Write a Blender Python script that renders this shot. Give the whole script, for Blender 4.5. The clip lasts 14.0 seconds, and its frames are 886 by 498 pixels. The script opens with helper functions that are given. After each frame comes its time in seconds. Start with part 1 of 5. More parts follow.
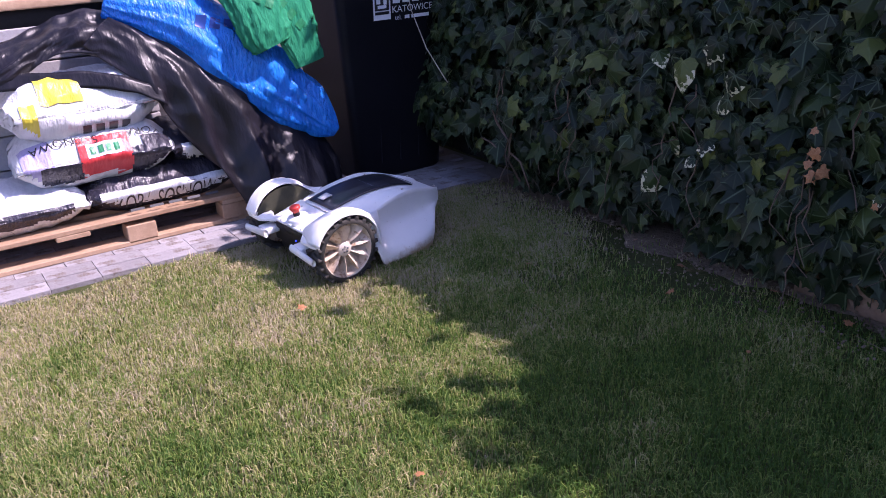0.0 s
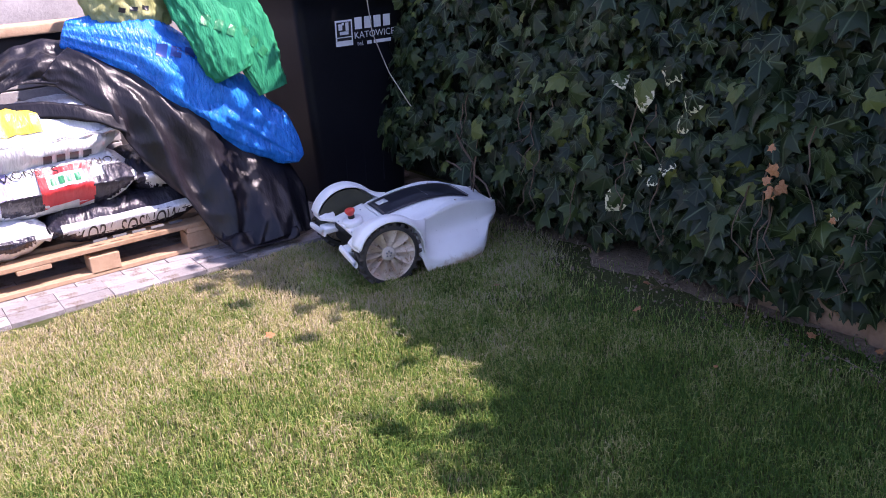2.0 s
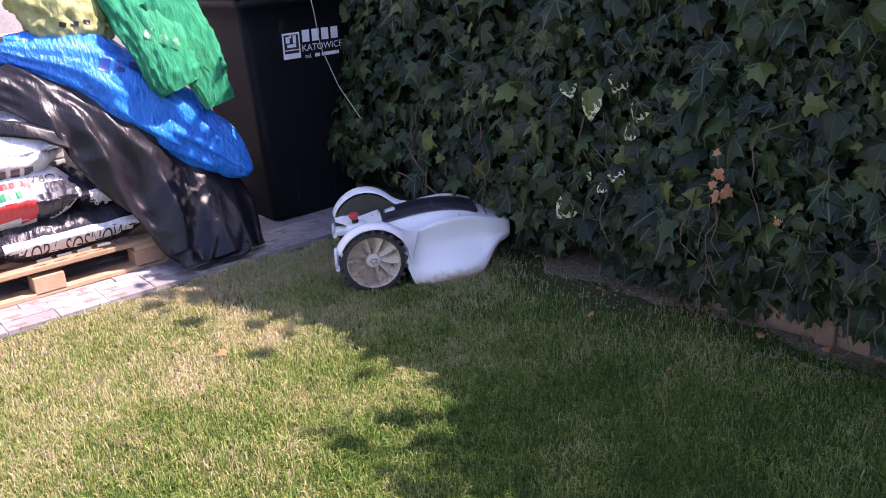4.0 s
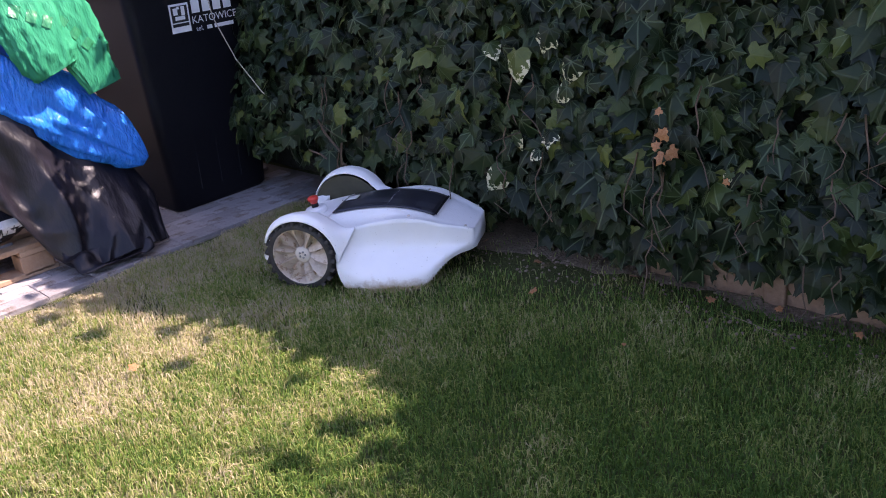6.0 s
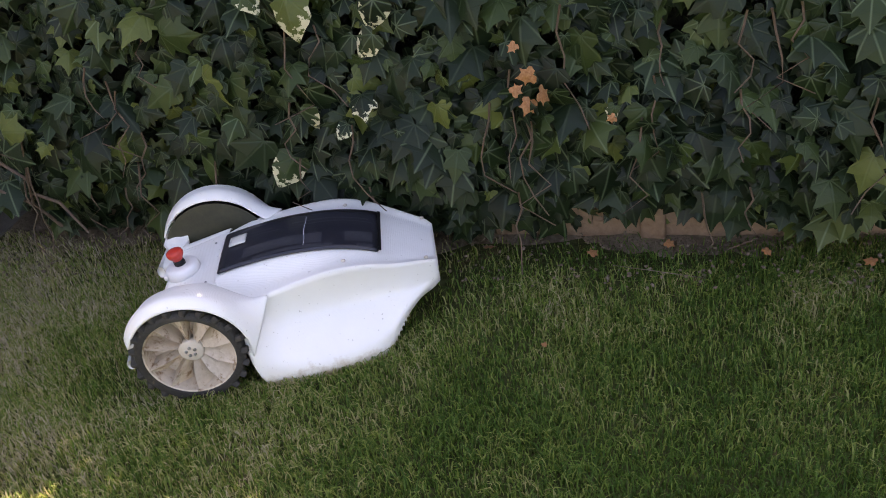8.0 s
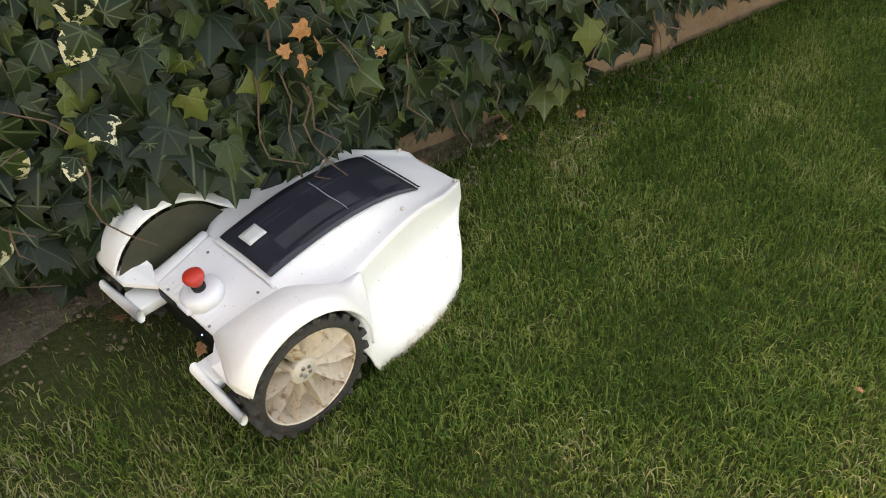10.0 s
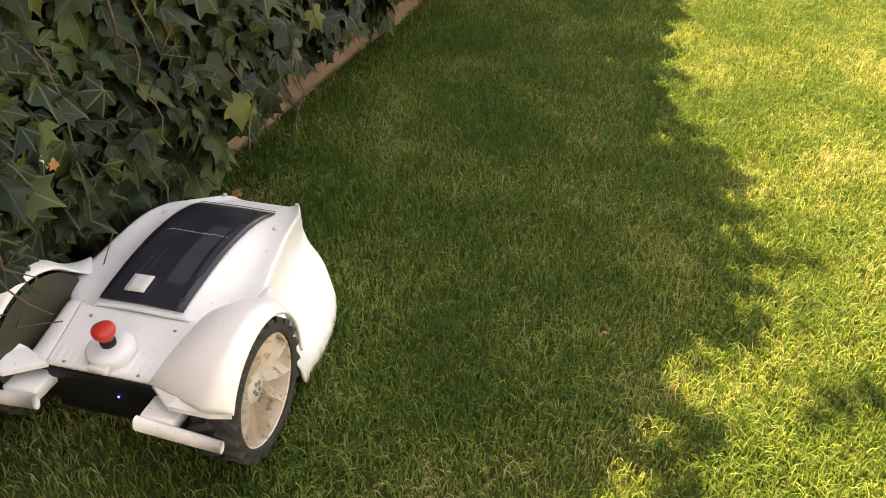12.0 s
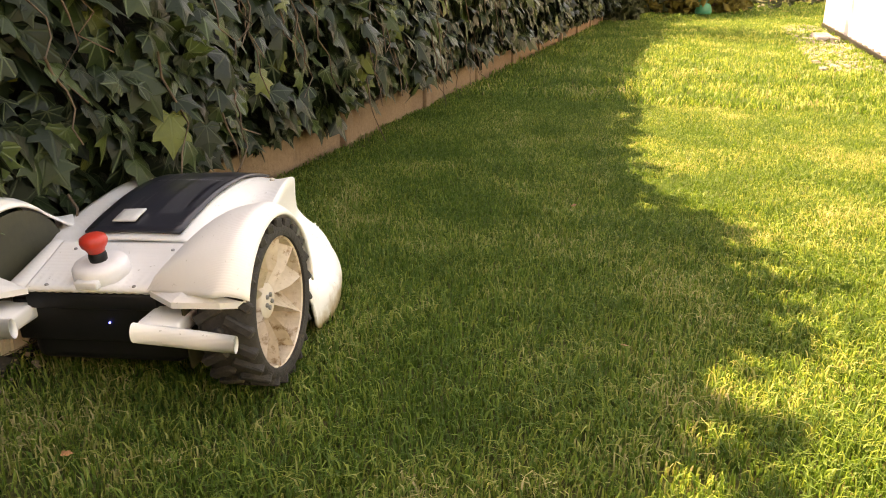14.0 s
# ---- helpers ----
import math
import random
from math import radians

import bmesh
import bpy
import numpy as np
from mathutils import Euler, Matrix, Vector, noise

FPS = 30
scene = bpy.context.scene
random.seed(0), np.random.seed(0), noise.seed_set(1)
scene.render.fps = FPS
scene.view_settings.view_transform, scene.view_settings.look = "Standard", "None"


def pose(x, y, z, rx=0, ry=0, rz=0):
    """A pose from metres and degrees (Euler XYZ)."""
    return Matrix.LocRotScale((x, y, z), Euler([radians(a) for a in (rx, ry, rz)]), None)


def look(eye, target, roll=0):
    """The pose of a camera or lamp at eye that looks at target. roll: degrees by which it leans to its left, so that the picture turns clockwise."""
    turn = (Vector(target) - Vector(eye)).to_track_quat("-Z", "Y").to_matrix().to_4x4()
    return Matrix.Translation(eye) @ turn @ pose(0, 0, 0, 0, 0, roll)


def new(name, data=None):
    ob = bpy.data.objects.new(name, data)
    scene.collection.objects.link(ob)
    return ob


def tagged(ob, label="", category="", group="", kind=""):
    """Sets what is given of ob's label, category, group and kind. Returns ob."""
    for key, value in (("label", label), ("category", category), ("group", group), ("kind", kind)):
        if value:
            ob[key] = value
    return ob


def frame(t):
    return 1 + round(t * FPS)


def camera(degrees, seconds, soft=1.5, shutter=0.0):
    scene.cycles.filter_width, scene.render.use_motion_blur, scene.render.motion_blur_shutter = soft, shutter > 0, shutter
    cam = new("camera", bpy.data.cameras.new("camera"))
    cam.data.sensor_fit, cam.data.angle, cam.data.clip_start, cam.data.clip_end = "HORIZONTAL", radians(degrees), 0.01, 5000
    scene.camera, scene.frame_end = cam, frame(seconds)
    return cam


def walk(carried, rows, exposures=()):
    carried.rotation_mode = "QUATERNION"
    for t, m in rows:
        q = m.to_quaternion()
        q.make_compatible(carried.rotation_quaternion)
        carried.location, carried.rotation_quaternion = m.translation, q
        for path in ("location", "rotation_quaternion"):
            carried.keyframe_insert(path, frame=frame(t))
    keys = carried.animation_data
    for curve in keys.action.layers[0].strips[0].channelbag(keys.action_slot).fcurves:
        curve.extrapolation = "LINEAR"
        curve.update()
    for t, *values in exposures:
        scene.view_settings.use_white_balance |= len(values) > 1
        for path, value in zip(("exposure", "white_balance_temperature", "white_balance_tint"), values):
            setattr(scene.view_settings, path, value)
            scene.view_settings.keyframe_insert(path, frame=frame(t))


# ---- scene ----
cam = camera(56.1, 14.0, 1.0)

PATH = [
    (0, (1.413, -2.359, 1.343), (-0.147, -1.363, 0.585), -3.1),
    (0.5, (1.411, -2.359, 1.344), (-0.129, -1.306, 0.623), -3.4),
    (1, (1.414, -2.361, 1.345), (-0.12, -1.291, 0.634), -3.6),
    (1.5, (1.414, -2.361, 1.345), (-0.116, -1.287, 0.634), -3.6),
    (2, (1.415, -2.361, 1.345), (-0.115, -1.287, 0.634), -3.6),
    (2.2, (1.418, -2.365, 1.345), (-0.111, -1.288, 0.635), -3.6),
    (4.5, (1.411, -2.359, 1.336), (-0.023, -1.153, 0.636), -3.9),
    (5, (1.407, -2.352, 1.335), (0.014, -1.109, 0.616), -4.0),
    (5.5, (1.366, -2.343, 1.324), (0.022, -1.059, 0.586), -4.3),
    (6, (1.177, -2.265, 1.313), (-0.117, -0.957, 0.529), -5.6),
    (6.5, (0.868, -2.176, 1.308), (-0.398, -0.893, 0.44), -7.8),
    (7, (0.707, -2.105, 1.302), (-0.366, -0.702, 0.363), -8.6),
    (7.2, (0.624, -2.073, 1.303), (-0.316, -0.589, 0.348), -8.7),
    (9.3, (-0.192, -1.703, 1.337), (-0.065, -0.126, 0.113), -8.5),
    (9.5, (-0.305, -1.701, 1.373), (0.001, -0.168, 0.126), -7.7),
    (10, (-0.5, -1.59, 1.359), (0.174, -0.259, 0.027), -6.1),
    (10.5, (-0.571, -1.413, 1.249), (0.358, -0.322, -0.146), -4.8),
    (11, (-0.642, -1.281, 1.247), (0.562, -0.474, -0.131), -1.9),
    (11.5, (-0.774, -1.21, 1.288), (0.63, -0.569, 0.017), -0.5),
    (12, (-0.833, -1.246, 1.28), (0.677, -0.664, 0.105), 1.1),
    (12.5, (-0.821, -1.167, 1.142), (0.795, -0.632, 0.092), 2.4),
    (13, (-0.759, -1.107, 0.837), (0.973, -0.534, 0.017), -0.5),
    (13.5, (-0.776, -1.153, 0.654), (1.007, -0.527, 0.0), -2.3),
    (14, (-0.779, -1.177, 0.677), (1.027, -0.611, 0.03), 0.2),
]
EXPOSURES = [(0.0, 0.95, 5850, 46), (1.0, 1.26, 6000, 41), (5.0, 1.62, 6500, 38), (7.0, 1.78, 7000, 33), (9.3, 2.42, 11000, 22), (10.0, 2.52, 11800, 18), (10.6, 2.68, 12600, 15), (11.0, 2.70, 13000, 15), (11.6, 2.48, 13600, 23), (14.0, 2.62, 16500, 25)]
walk(cam, [(t, look(eye, target, roll)) for t, eye, target, roll in PATH], EXPOSURES)

# ---- world and light ----
world = bpy.data.worlds.new("sky")
scene.world = world
world.use_nodes = True
SUN_AZ = math.atan2(0.56, 0.83)          # from +y towards +x
SUN_EL = radians(52)
wn = world.node_tree
sky = wn.nodes.new("ShaderNodeTexSky")
sky.sky_type, sky.sun_disc = "NISHITA", False
sky.sun_elevation, sky.sun_rotation = SUN_EL, SUN_AZ
wn.nodes["Background"].inputs["Strength"].default_value = 0.148
wn.links.new(sky.outputs[0], wn.nodes["Background"].inputs["Color"])
sun_data = bpy.data.lights.new("sun", "SUN")
sun_data.energy, sun_data.angle, sun_data.color = 4.6, radians(0.55), (1.0, 0.93, 0.80)
sun = new("sun", sun_data)
to_sun = Vector((math.sin(SUN_AZ) * math.cos(SUN_EL), math.cos(SUN_AZ) * math.cos(SUN_EL), math.sin(SUN_EL)))
sun.matrix_world = look(to_sun * 20, (0, 0, 0))
rng = np.random.default_rng(7)
rnd = random.Random(11)


# ---- helpers of this scene ----
def link_mesh(name, bm, material, parent=None, label="", smooth=True):
    me = bpy.data.meshes.new(name)
    bm.normal_update()
    bm.to_mesh(me)
    bm.free()
    if smooth:
        me.polygons.foreach_set("use_smooth", [True] * len(me.polygons))
    for m in material if isinstance(material, (list, tuple)) else [material]:
        me.materials.append(m)
    ob = new(name, me)
    if parent is not None:
        ob.parent = parent
    if label:
        ob["label"] = label
    return ob


def part(name, bm, material, parent, label="", smooth=True):
    return link_mesh(name, bm, material, parent, label, smooth)


def thing(name, label, category, group="", kind="", at=None):
    ob = new(name)
    ob.empty_display_size = 0.05
    if at is not None:
        ob.matrix_world = at
    return tagged(ob, label, category, group, kind)


def box(bm, lo, hi, bevel=0.0, seg=2, m=None):
    r = bmesh.ops.create_cube(bm, size=1)
    vs = r["verts"]
    lo, hi = Vector(lo), Vector(hi)
    for v in vs:
        v.co = Vector([lo[i] + (v.co[i] + 0.5) * (hi[i] - lo[i]) for i in range(3)])
    if m is not None:
        bmesh.ops.transform(bm, matrix=m, verts=vs)
    if bevel > 0:
        edges = list({e for v in vs for e in v.link_edges})
        bmesh.ops.bevel(bm, geom=edges, offset=bevel, segments=seg, profile=0.5, affect="EDGES")


def tube(bm, pts, radius, n=8, closed_ends=True):
    """A round bar along points; radius a number or a list."""
    pts = [Vector(p) for p in pts]
    rings = []
    for i, p in enumerate(pts):
        d = (pts[min(i + 1, len(pts) - 1)] - pts[max(i - 1, 0)]).normalized()
        up = Vector((0, 0, 1)) if abs(d.z) < 0.9 else Vector((1, 0, 0))
        a = d.cross(up).normalized()
        b = d.cross(a)
        r = radius[i] if isinstance(radius, (list, tuple)) else radius
        rings.append([bm.verts.new(p + r * (math.cos(t) * a + math.sin(t) * b)) for t in [2 * math.pi * k / n for k in range(n)]])
    for r0, r1 in zip(rings, rings[1:]):
        for k in range(n):
            bm.faces.new((r0[k], r0[(k + 1) % n], r1[(k + 1) % n], r1[k]))
    if closed_ends:
        bm.faces.new(rings[0])
        bm.faces.new(rings[-1][::-1])


def lathe(bm, prof, n=32, axis="y", m=None, caps=True):
    """Turn a list of (radius, along) round an axis."""
    rings = []
    for r, h in prof:
        ring = []
        for k in range(n):
            t = 2 * math.pi * k / n
            c = (r * math.cos(t), h, r * math.sin(t)) if axis == "y" else (r * math.cos(t), r * math.sin(t), h)
            v = Vector(c)
            ring.append(bm.verts.new(m @ v if m is not None else v))
        rings.append(ring)
    for r0, r1 in zip(rings, rings[1:]):
        for k in range(n):
            bm.faces.new((r0[k], r0[(k + 1) % n], r1[(k + 1) % n], r1[k]))
    if caps:
        bm.faces.new(rings[0])
        bm.faces.new(rings[-1][::-1])
    bmesh.ops.recalc_face_normals(bm, faces=bm.faces)


def grid_surface(bm, f, nu, nv):
    vs = [[bm.verts.new(f(i / nu, j / nv)) for j in range(nv + 1)] for i in range(nu + 1)]
    for i in range(nu):
        for j in range(nv):
            bm.faces.new((vs[i][j], vs[i + 1][j], vs[i + 1][j + 1], vs[i][j + 1]))
    return vs


def solid(ob, thick, offset=-1.0):
    md = ob.modifiers.new("thickness", "SOLIDIFY")
    md.thickness, md.offset = thick, offset
    return ob


def smooth_sub(ob, levels=1):
    md = ob.modifiers.new("round", "SUBSURF")
    md.levels = md.render_levels = levels
    return ob


# ---- materials ----
class Nodes:
    def __init__(self, name):
        self.mat = bpy.data.materials.new(name)
        self.mat.use_nodes = True
        self.t = self.mat.node_tree
        self.bsdf = self.t.nodes["Principled BSDF"]

    def add(self, kind, **kw):
        n = self.t.nodes.new(kind)
        for k, v in kw.items():
            n.inputs[k].default_value = v
        return n

    def link(self, a, b):
        self.t.links.new(a, b)

    def coord(self, out="Object"):
        return self.t.nodes.new("ShaderNodeTexCoord").outputs[out]

    def noise(self, vec, scale, detail=4.0, rough=0.6):
        n = self.add("ShaderNodeTexNoise", Scale=scale, Detail=detail, Roughness=rough)
        self.link(vec, n.inputs["Vector"])
        return n.outputs["Fac"]

    def ramp(self, fac, stops):
        n = self.t.nodes.new("ShaderNodeValToRGB")
        e = n.color_ramp.elements
        while len(e) < len(stops):
            e.new(0.5)
        for el, (p, c) in zip(e, stops):
            el.position, el.color = p, (*c, 1)
        self.link(fac, n.inputs["Fac"])
        return n.outputs["Color"]

    def mix(self, fac, a, b):
        n = self.t.nodes.new("ShaderNodeMix")
        n.data_type = "RGBA"
        ins = [s for s in n.inputs if s.type == "RGBA"]
        fa = [s for s in n.inputs if s.type == "VALUE"][0]
        for sock, v in ((fa, fac), (ins[0], a), (ins[1], b)):
            if isinstance(v, (int, float)):
                sock.default_value = v
            elif isinstance(v, tuple):
                sock.default_value = (*v, 1)
            else:
                self.link(v, sock)
        return [o for o in n.outputs if o.type == "RGBA"][0]

    def math(self, op, a, b=0.0):
        n = self.t.nodes.new("ShaderNodeMath")
        n.operation = op
        for sock, v in ((n.inputs[0], a), (n.inputs[1], b)):
            if isinstance(v, (int, float)):
                sock.default_value = v
            else:
                self.link(v, sock)
        return n.outputs[0]

    def bump(self, height, strength, dist=0.01):
        n = self.add("ShaderNodeBump", Strength=strength, Distance=dist)
        self.link(height, n.inputs["Height"])
        self.link(n.outputs[0], self.bsdf.inputs["Normal"])

    def done(self, colour=None, rough=0.5, metal=0.0, spec=0.5):
        if colour is not None:
            if isinstance(colour, tuple):
                self.bsdf.inputs["Base Color"].default_value = (*colour, 1)
            else:
                self.link(colour, self.bsdf.inputs["Base Color"])
        if isinstance(rough, (int, float)):
            self.bsdf.inputs["Roughness"].default_value = rough
        else:
            self.link(rough, self.bsdf.inputs["Roughness"])
        self.bsdf.inputs["Metallic"].default_value = metal
        self.bsdf.inputs["Specular IOR Level"].default_value = spec
        return self.mat


def surface(name, dark, light, big=3.0, fine=60.0, rough=0.5, bump=0.15, dist=0.004, spec=0.5, metal=0.0, stain=None, stain_at=0.62, per_piece=0.0):
    """Two scales of variation, fine relief, and stains with a shape of their own."""
    n = Nodes(name)
    v = n.coord()
    a, b = n.noise(v, big), n.noise(v, fine, 6)
    f = n.math("ADD", n.math("MULTIPLY", a, 0.6), n.math("MULTIPLY", b, 0.4))
    if per_piece:
        r = n.t.nodes.new("ShaderNodeObjectInfo").outputs["Random"]
        f = n.math("ADD", f, n.math("MULTIPLY", n.math("SUBTRACT", r, 0.5), per_piece))
    c = n.ramp(f, [(0.3, dark), (0.7, light)])
    if stain is not None:
        s = n.noise(v, big * 2.3, 8, 0.7)
        c = n.mix(n.ramp(s, [(stain_at, (0, 0, 0)), (stain_at + 0.12, (1, 1, 1))]), c, stain)
    n.bump(b, bump, dist)
    return n.done(c, rough, metal, spec)


def plastic_film(name, dark, light, rough=0.25, scale=14.0, bump=0.5, alpha=0.0, spec=0.5):
    """Thin shiny plastic with stretched creases."""
    n = Nodes(name)
    v = n.coord()
    mp = n.t.nodes.new("ShaderNodeMapping")
    mp.inputs["Scale"].default_value = (1.0, 2.6, 0.8)
    mp.inputs["Rotation"].default_value = (0.6, 0, 0)
    n.link(v, mp.inputs["Vector"])
    a = n.noise(mp.outputs[0], scale, 5, 0.55)
    b = n.noise(v, 4.0, 3)
    f = n.math("ADD", n.math("MULTIPLY", a, 0.6), n.math("MULTIPLY", b, 0.4))
    n.bump(a, bump, 0.02)
    if alpha:
        n.bsdf.inputs["Transmission Weight"].default_value = alpha
        n.bsdf.inputs["IOR"].default_value = 1.1
    return n.done(n.ramp(f, [(0.35, dark), (0.65, light)]), rough, 0, spec)


def shell_paint():
    """White printed plastic, yellowed and soiled low down by cut grass and mud."""
    n = Nodes("white_printed_plastic")
    v = n.coord()
    a, b = n.noise(v, 6), n.noise(v, 90, 5)
    c = n.ramp(a, [(0.3, (0.82, 0.81, 0.765)), (0.7, (0.87, 0.86, 0.825))])
    sep = n.t.nodes.new("ShaderNodeSeparateXYZ")
    n.link(v, sep.inputs[0])
    splash = n.math("ADD", n.math("MULTIPLY", sep.outputs["Z"], -14.0), n.math("MULTIPLY", n.noise(v, 16, 6, 0.7), 1.6))
    c = n.mix(n.ramp(splash, [(0.25, (0, 0, 0)), (0.75, (1, 1, 1))]), c, (0.42, 0.30, 0.17))
    speck = n.ramp(n.noise(v, 120, 2), [(0.70, (0, 0, 0)), (0.74, (1, 1, 1))])
    c = n.mix(n.math("MULTIPLY", speck, 0.5), c, (0.30, 0.27, 0.2))
    layer = n.add("ShaderNodeTexWave", Scale=160.0, Distortion=0.6)
    layer.bands_direction = "Z"
    n.link(v, layer.inputs["Vector"])
    n.bump(n.math("ADD", n.math("MULTIPLY", layer.outputs["Fac"], 0.35), n.math("ADD", b, n.math("MULTIPLY", a, 2.0))), 0.12, 0.004)
    return n.done(c, 0.38, 0, 0.5)


def leaf_material(name, variegated=False, dead=False):
    n = Nodes(name)
    uv = n.coord("UV")
    sep = n.t.nodes.new("ShaderNodeSeparateXYZ")
    n.link(uv, sep.inputs[0])
    x, y = sep.outputs["X"], n.math("ADD", sep.outputs["Y"], 0.02)
    ang = n.math("ARCTAN2", x, y)
    rad = n.math("SQRT", n.math("ADD", n.math("MULTIPLY", x, x), n.math("MULTIPLY", y, y)))
    near = n.math("MULTIPLY", n.math("PINGPONG", n.math("ADD", ang, 3.6), 0.36), rad)
    vein = n.ramp(near, [(0.0, (1, 1, 1)), (0.035, (0, 0, 0))])
    rnd_i = n.t.nodes.new("ShaderNodeNewGeometry").outputs["Random Per Island"]
    obj_r = n.t.nodes.new("ShaderNodeObjectInfo").outputs["Random"]
    r = n.math("FRACT", n.math("ADD", rnd_i, obj_r))
    blotch = n.noise(uv, 5.0, 4)
    if dead:
        c = n.ramp(blotch, [(0.3, (0.26, 0.10, 0.04)), (0.7, (0.44, 0.22, 0.10))])
    else:
        c = n.ramp(r, [(0.0, (0.005, 0.010, 0.004)), (0.45, (0.009, 0.019, 0.006)), (0.78, (0.020, 0.036, 0.010)), (0.93, (0.046, 0.072, 0.017)), (1.0, (0.11, 0.13, 0.03))])
        c = n.mix(n.math("MULTIPLY", blotch, 0.45), c, (0.014, 0.026, 0.016))
        pale = n.ramp(n.math("FRACT", n.math("MULTIPLY", r, 7.3)), [(0.35, (0.12, 0.12, 0.12)), (1.0, (0.6, 0.6, 0.6))])
        c = n.mix(n.math("MULTIPLY", vein, pale), c, (0.15, 0.20, 0.11))
    if variegated:
        edge = n.math("ADD", n.math("ADD", n.math("MULTIPLY", y, 0.75), n.math("MULTIPLY", n.math("ABSOLUTE", x), 0.75)), n.math("MULTIPLY", n.math("SUBTRACT", n.noise(uv, 5.5, 3, 0.55), 0.5), 1.5))
        c = n.mix(n.ramp(edge, [(0.64, (0, 0, 0)), (0.70, (1, 1, 1))]), c, (0.50, 0.47, 0.31))
    n.bump(n.math("ADD", vein, n.math("MULTIPLY", blotch, 1.5)), 0.35, 0.003)
    n.bsdf.inputs["Subsurface Weight"].default_value = 0.0
    return n.done(c, 0.38, 0, 0.20)


def grass_material(name):
    n = Nodes(name)
    v = n.coord()
    r = n.t.nodes.new("ShaderNodeNewGeometry").outputs["Random Per Island"]
    sep = n.t.nodes.new("ShaderNodeSeparateXYZ")
    n.link(v, sep.inputs[0])
    worn = n.noise(v, 2.2, 5, 0.65)
    # drier towards the paving, where people walk
    dry = n.math("ADD", worn, n.math("MULTIPLY", n.math("ADD", n.math("MINIMUM", sep.outputs["X"], 0.5), 0.42), -0.15))
    f = n.math("ADD", n.math("MULTIPLY", r, 0.88), n.math("MULTIPLY", n.math("SUBTRACT", dry, 0.53), 1.9))
    c = n.ramp(f, [(0.0, (0.068, 0.145, 0.024)), (0.28, (0.155, 0.262, 0.046)), (0.52, (0.28, 0.34, 0.080)), (0.76, (0.50, 0.44, 0.21)), (1.0, (0.58, 0.49, 0.34))])
    tr = n.t.nodes.new("ShaderNodeBsdfTranslucent")
    n.link(c, tr.inputs["Color"])
    mx = n.t.nodes.new("ShaderNodeMixShader")
    mx.inputs[0].default_value = 0.45
    n.done(c, 0.55, 0, 0.3)
    out = n.t.nodes["Material Output"]
    n.link(n.bsdf.outputs[0], mx.inputs[1])
    n.link(tr.outputs[0], mx.inputs[2])
    n.link(mx.outputs[0], out.inputs["Surface"])
    return n.mat


WHITE = shell_paint()
BLACK_PLASTIC = surface("black_plastic", (0.005, 0.005, 0.0055), (0.013, 0.013, 0.014), 5, 80, 0.5, 0.1, spec=0.3)
WHITE_CLEAN = surface("white_plastic_clean", (0.76, 0.76, 0.74), (0.85, 0.85, 0.84), 14, 90, 0.42, 0.15)
DARK_WELL = surface("olive_dark_inside", (0.020, 0.021, 0.010), (0.05, 0.048, 0.022), 9, 60, 0.6, 0.2)
PANEL = surface("solar_film", (0.016, 0.017, 0.024), (0.030, 0.031, 0.042), 6, 120, 0.28, 0.05)
TYRE = surface("muddy_tyre_rubber", (0.018, 0.017, 0.015), (0.05, 0.045, 0.038), 12, 90, 0.8, 0.6, 0.006, stain=(0.14, 0.10, 0.06), stain_at=0.6)
RIM = surface("soiled_cream_plastic", (0.52, 0.42, 0.30), (0.74, 0.64, 0.53), 14, 80, 0.55, 0.3, stain=(0.26, 0.15, 0.07), stain_at=0.53)
HUB = surface("hub_cream_plastic", (0.55, 0.47, 0.38), (0.66, 0.60, 0.52), 20, 100, 0.5, 0.2)
RED = surface("red_plastic", (0.55, 0.035, 0.022), (0.72, 0.06, 0.04), 20, 90, 0.35, 0.05)
SCREW = surface("steel_screw", (0.25, 0.25, 0.25), (0.4, 0.4, 0.4), 60, 200, 0.35, 0.1, metal=1.0)
PANEL_B = surface("solar_film_grey", (0.035, 0.036, 0.044), (0.06, 0.061, 0.072), 6, 120, 0.32, 0.05)
STICKER = surface("pale_sticker", (0.55, 0.56, 0.52), (0.72, 0.72, 0.68), 30, 150, 0.5, 0.05)
LEAF = leaf_material("ivy_leaf_green")
LEAF_VAR = leaf_material("ivy_leaf_cream_edged", True)
LEAF_DEAD = leaf_material("dry_leaf", False, True)
STEM = surface("ivy_stem_bark", (0.06, 0.035, 0.022), (0.15, 0.10, 0.065), 20, 120, 0.8, 0.4)
# near-black colour standing in for the shade deep among the leaves
HEDGE_DARK = surface("hedge_gap_shade", (0.004, 0.006, 0.003), (0.014, 0.016, 0.009), 8, 60, 0.95, 0.8, 0.03)
GRASS = grass_material("grass_blades")
GROUND = surface("turf_soil", (0.035, 0.048, 0.015), (0.11, 0.115, 0.042), 1.8, 70, 0.95, 0.7, 0.02, spec=0.1, stain=(0.27, 0.17, 0.10), stain_at=0.60)
DIRT = surface("dry_earth", (0.11, 0.082, 0.058), (0.32, 0.25, 0.18), 5, 60, 0.95, 0.8, 0.02, spec=0.1)
KERB = surface("ochre_concrete", (0.17, 0.105, 0.066), (0.30, 0.20, 0.13), 3, 60, 0.9, 0.5, 0.01, stain=(0.14, 0.09, 0.06), spec=0.2)
PAVER = surface("grey_concrete_paver", (0.20, 0.185, 0.185), (0.35, 0.33, 0.33), 5, 110, 0.9, 0.5, 0.006, stain=(0.13, 0.095, 0.072), stain_at=0.53, per_piece=0.25, spec=0.2)
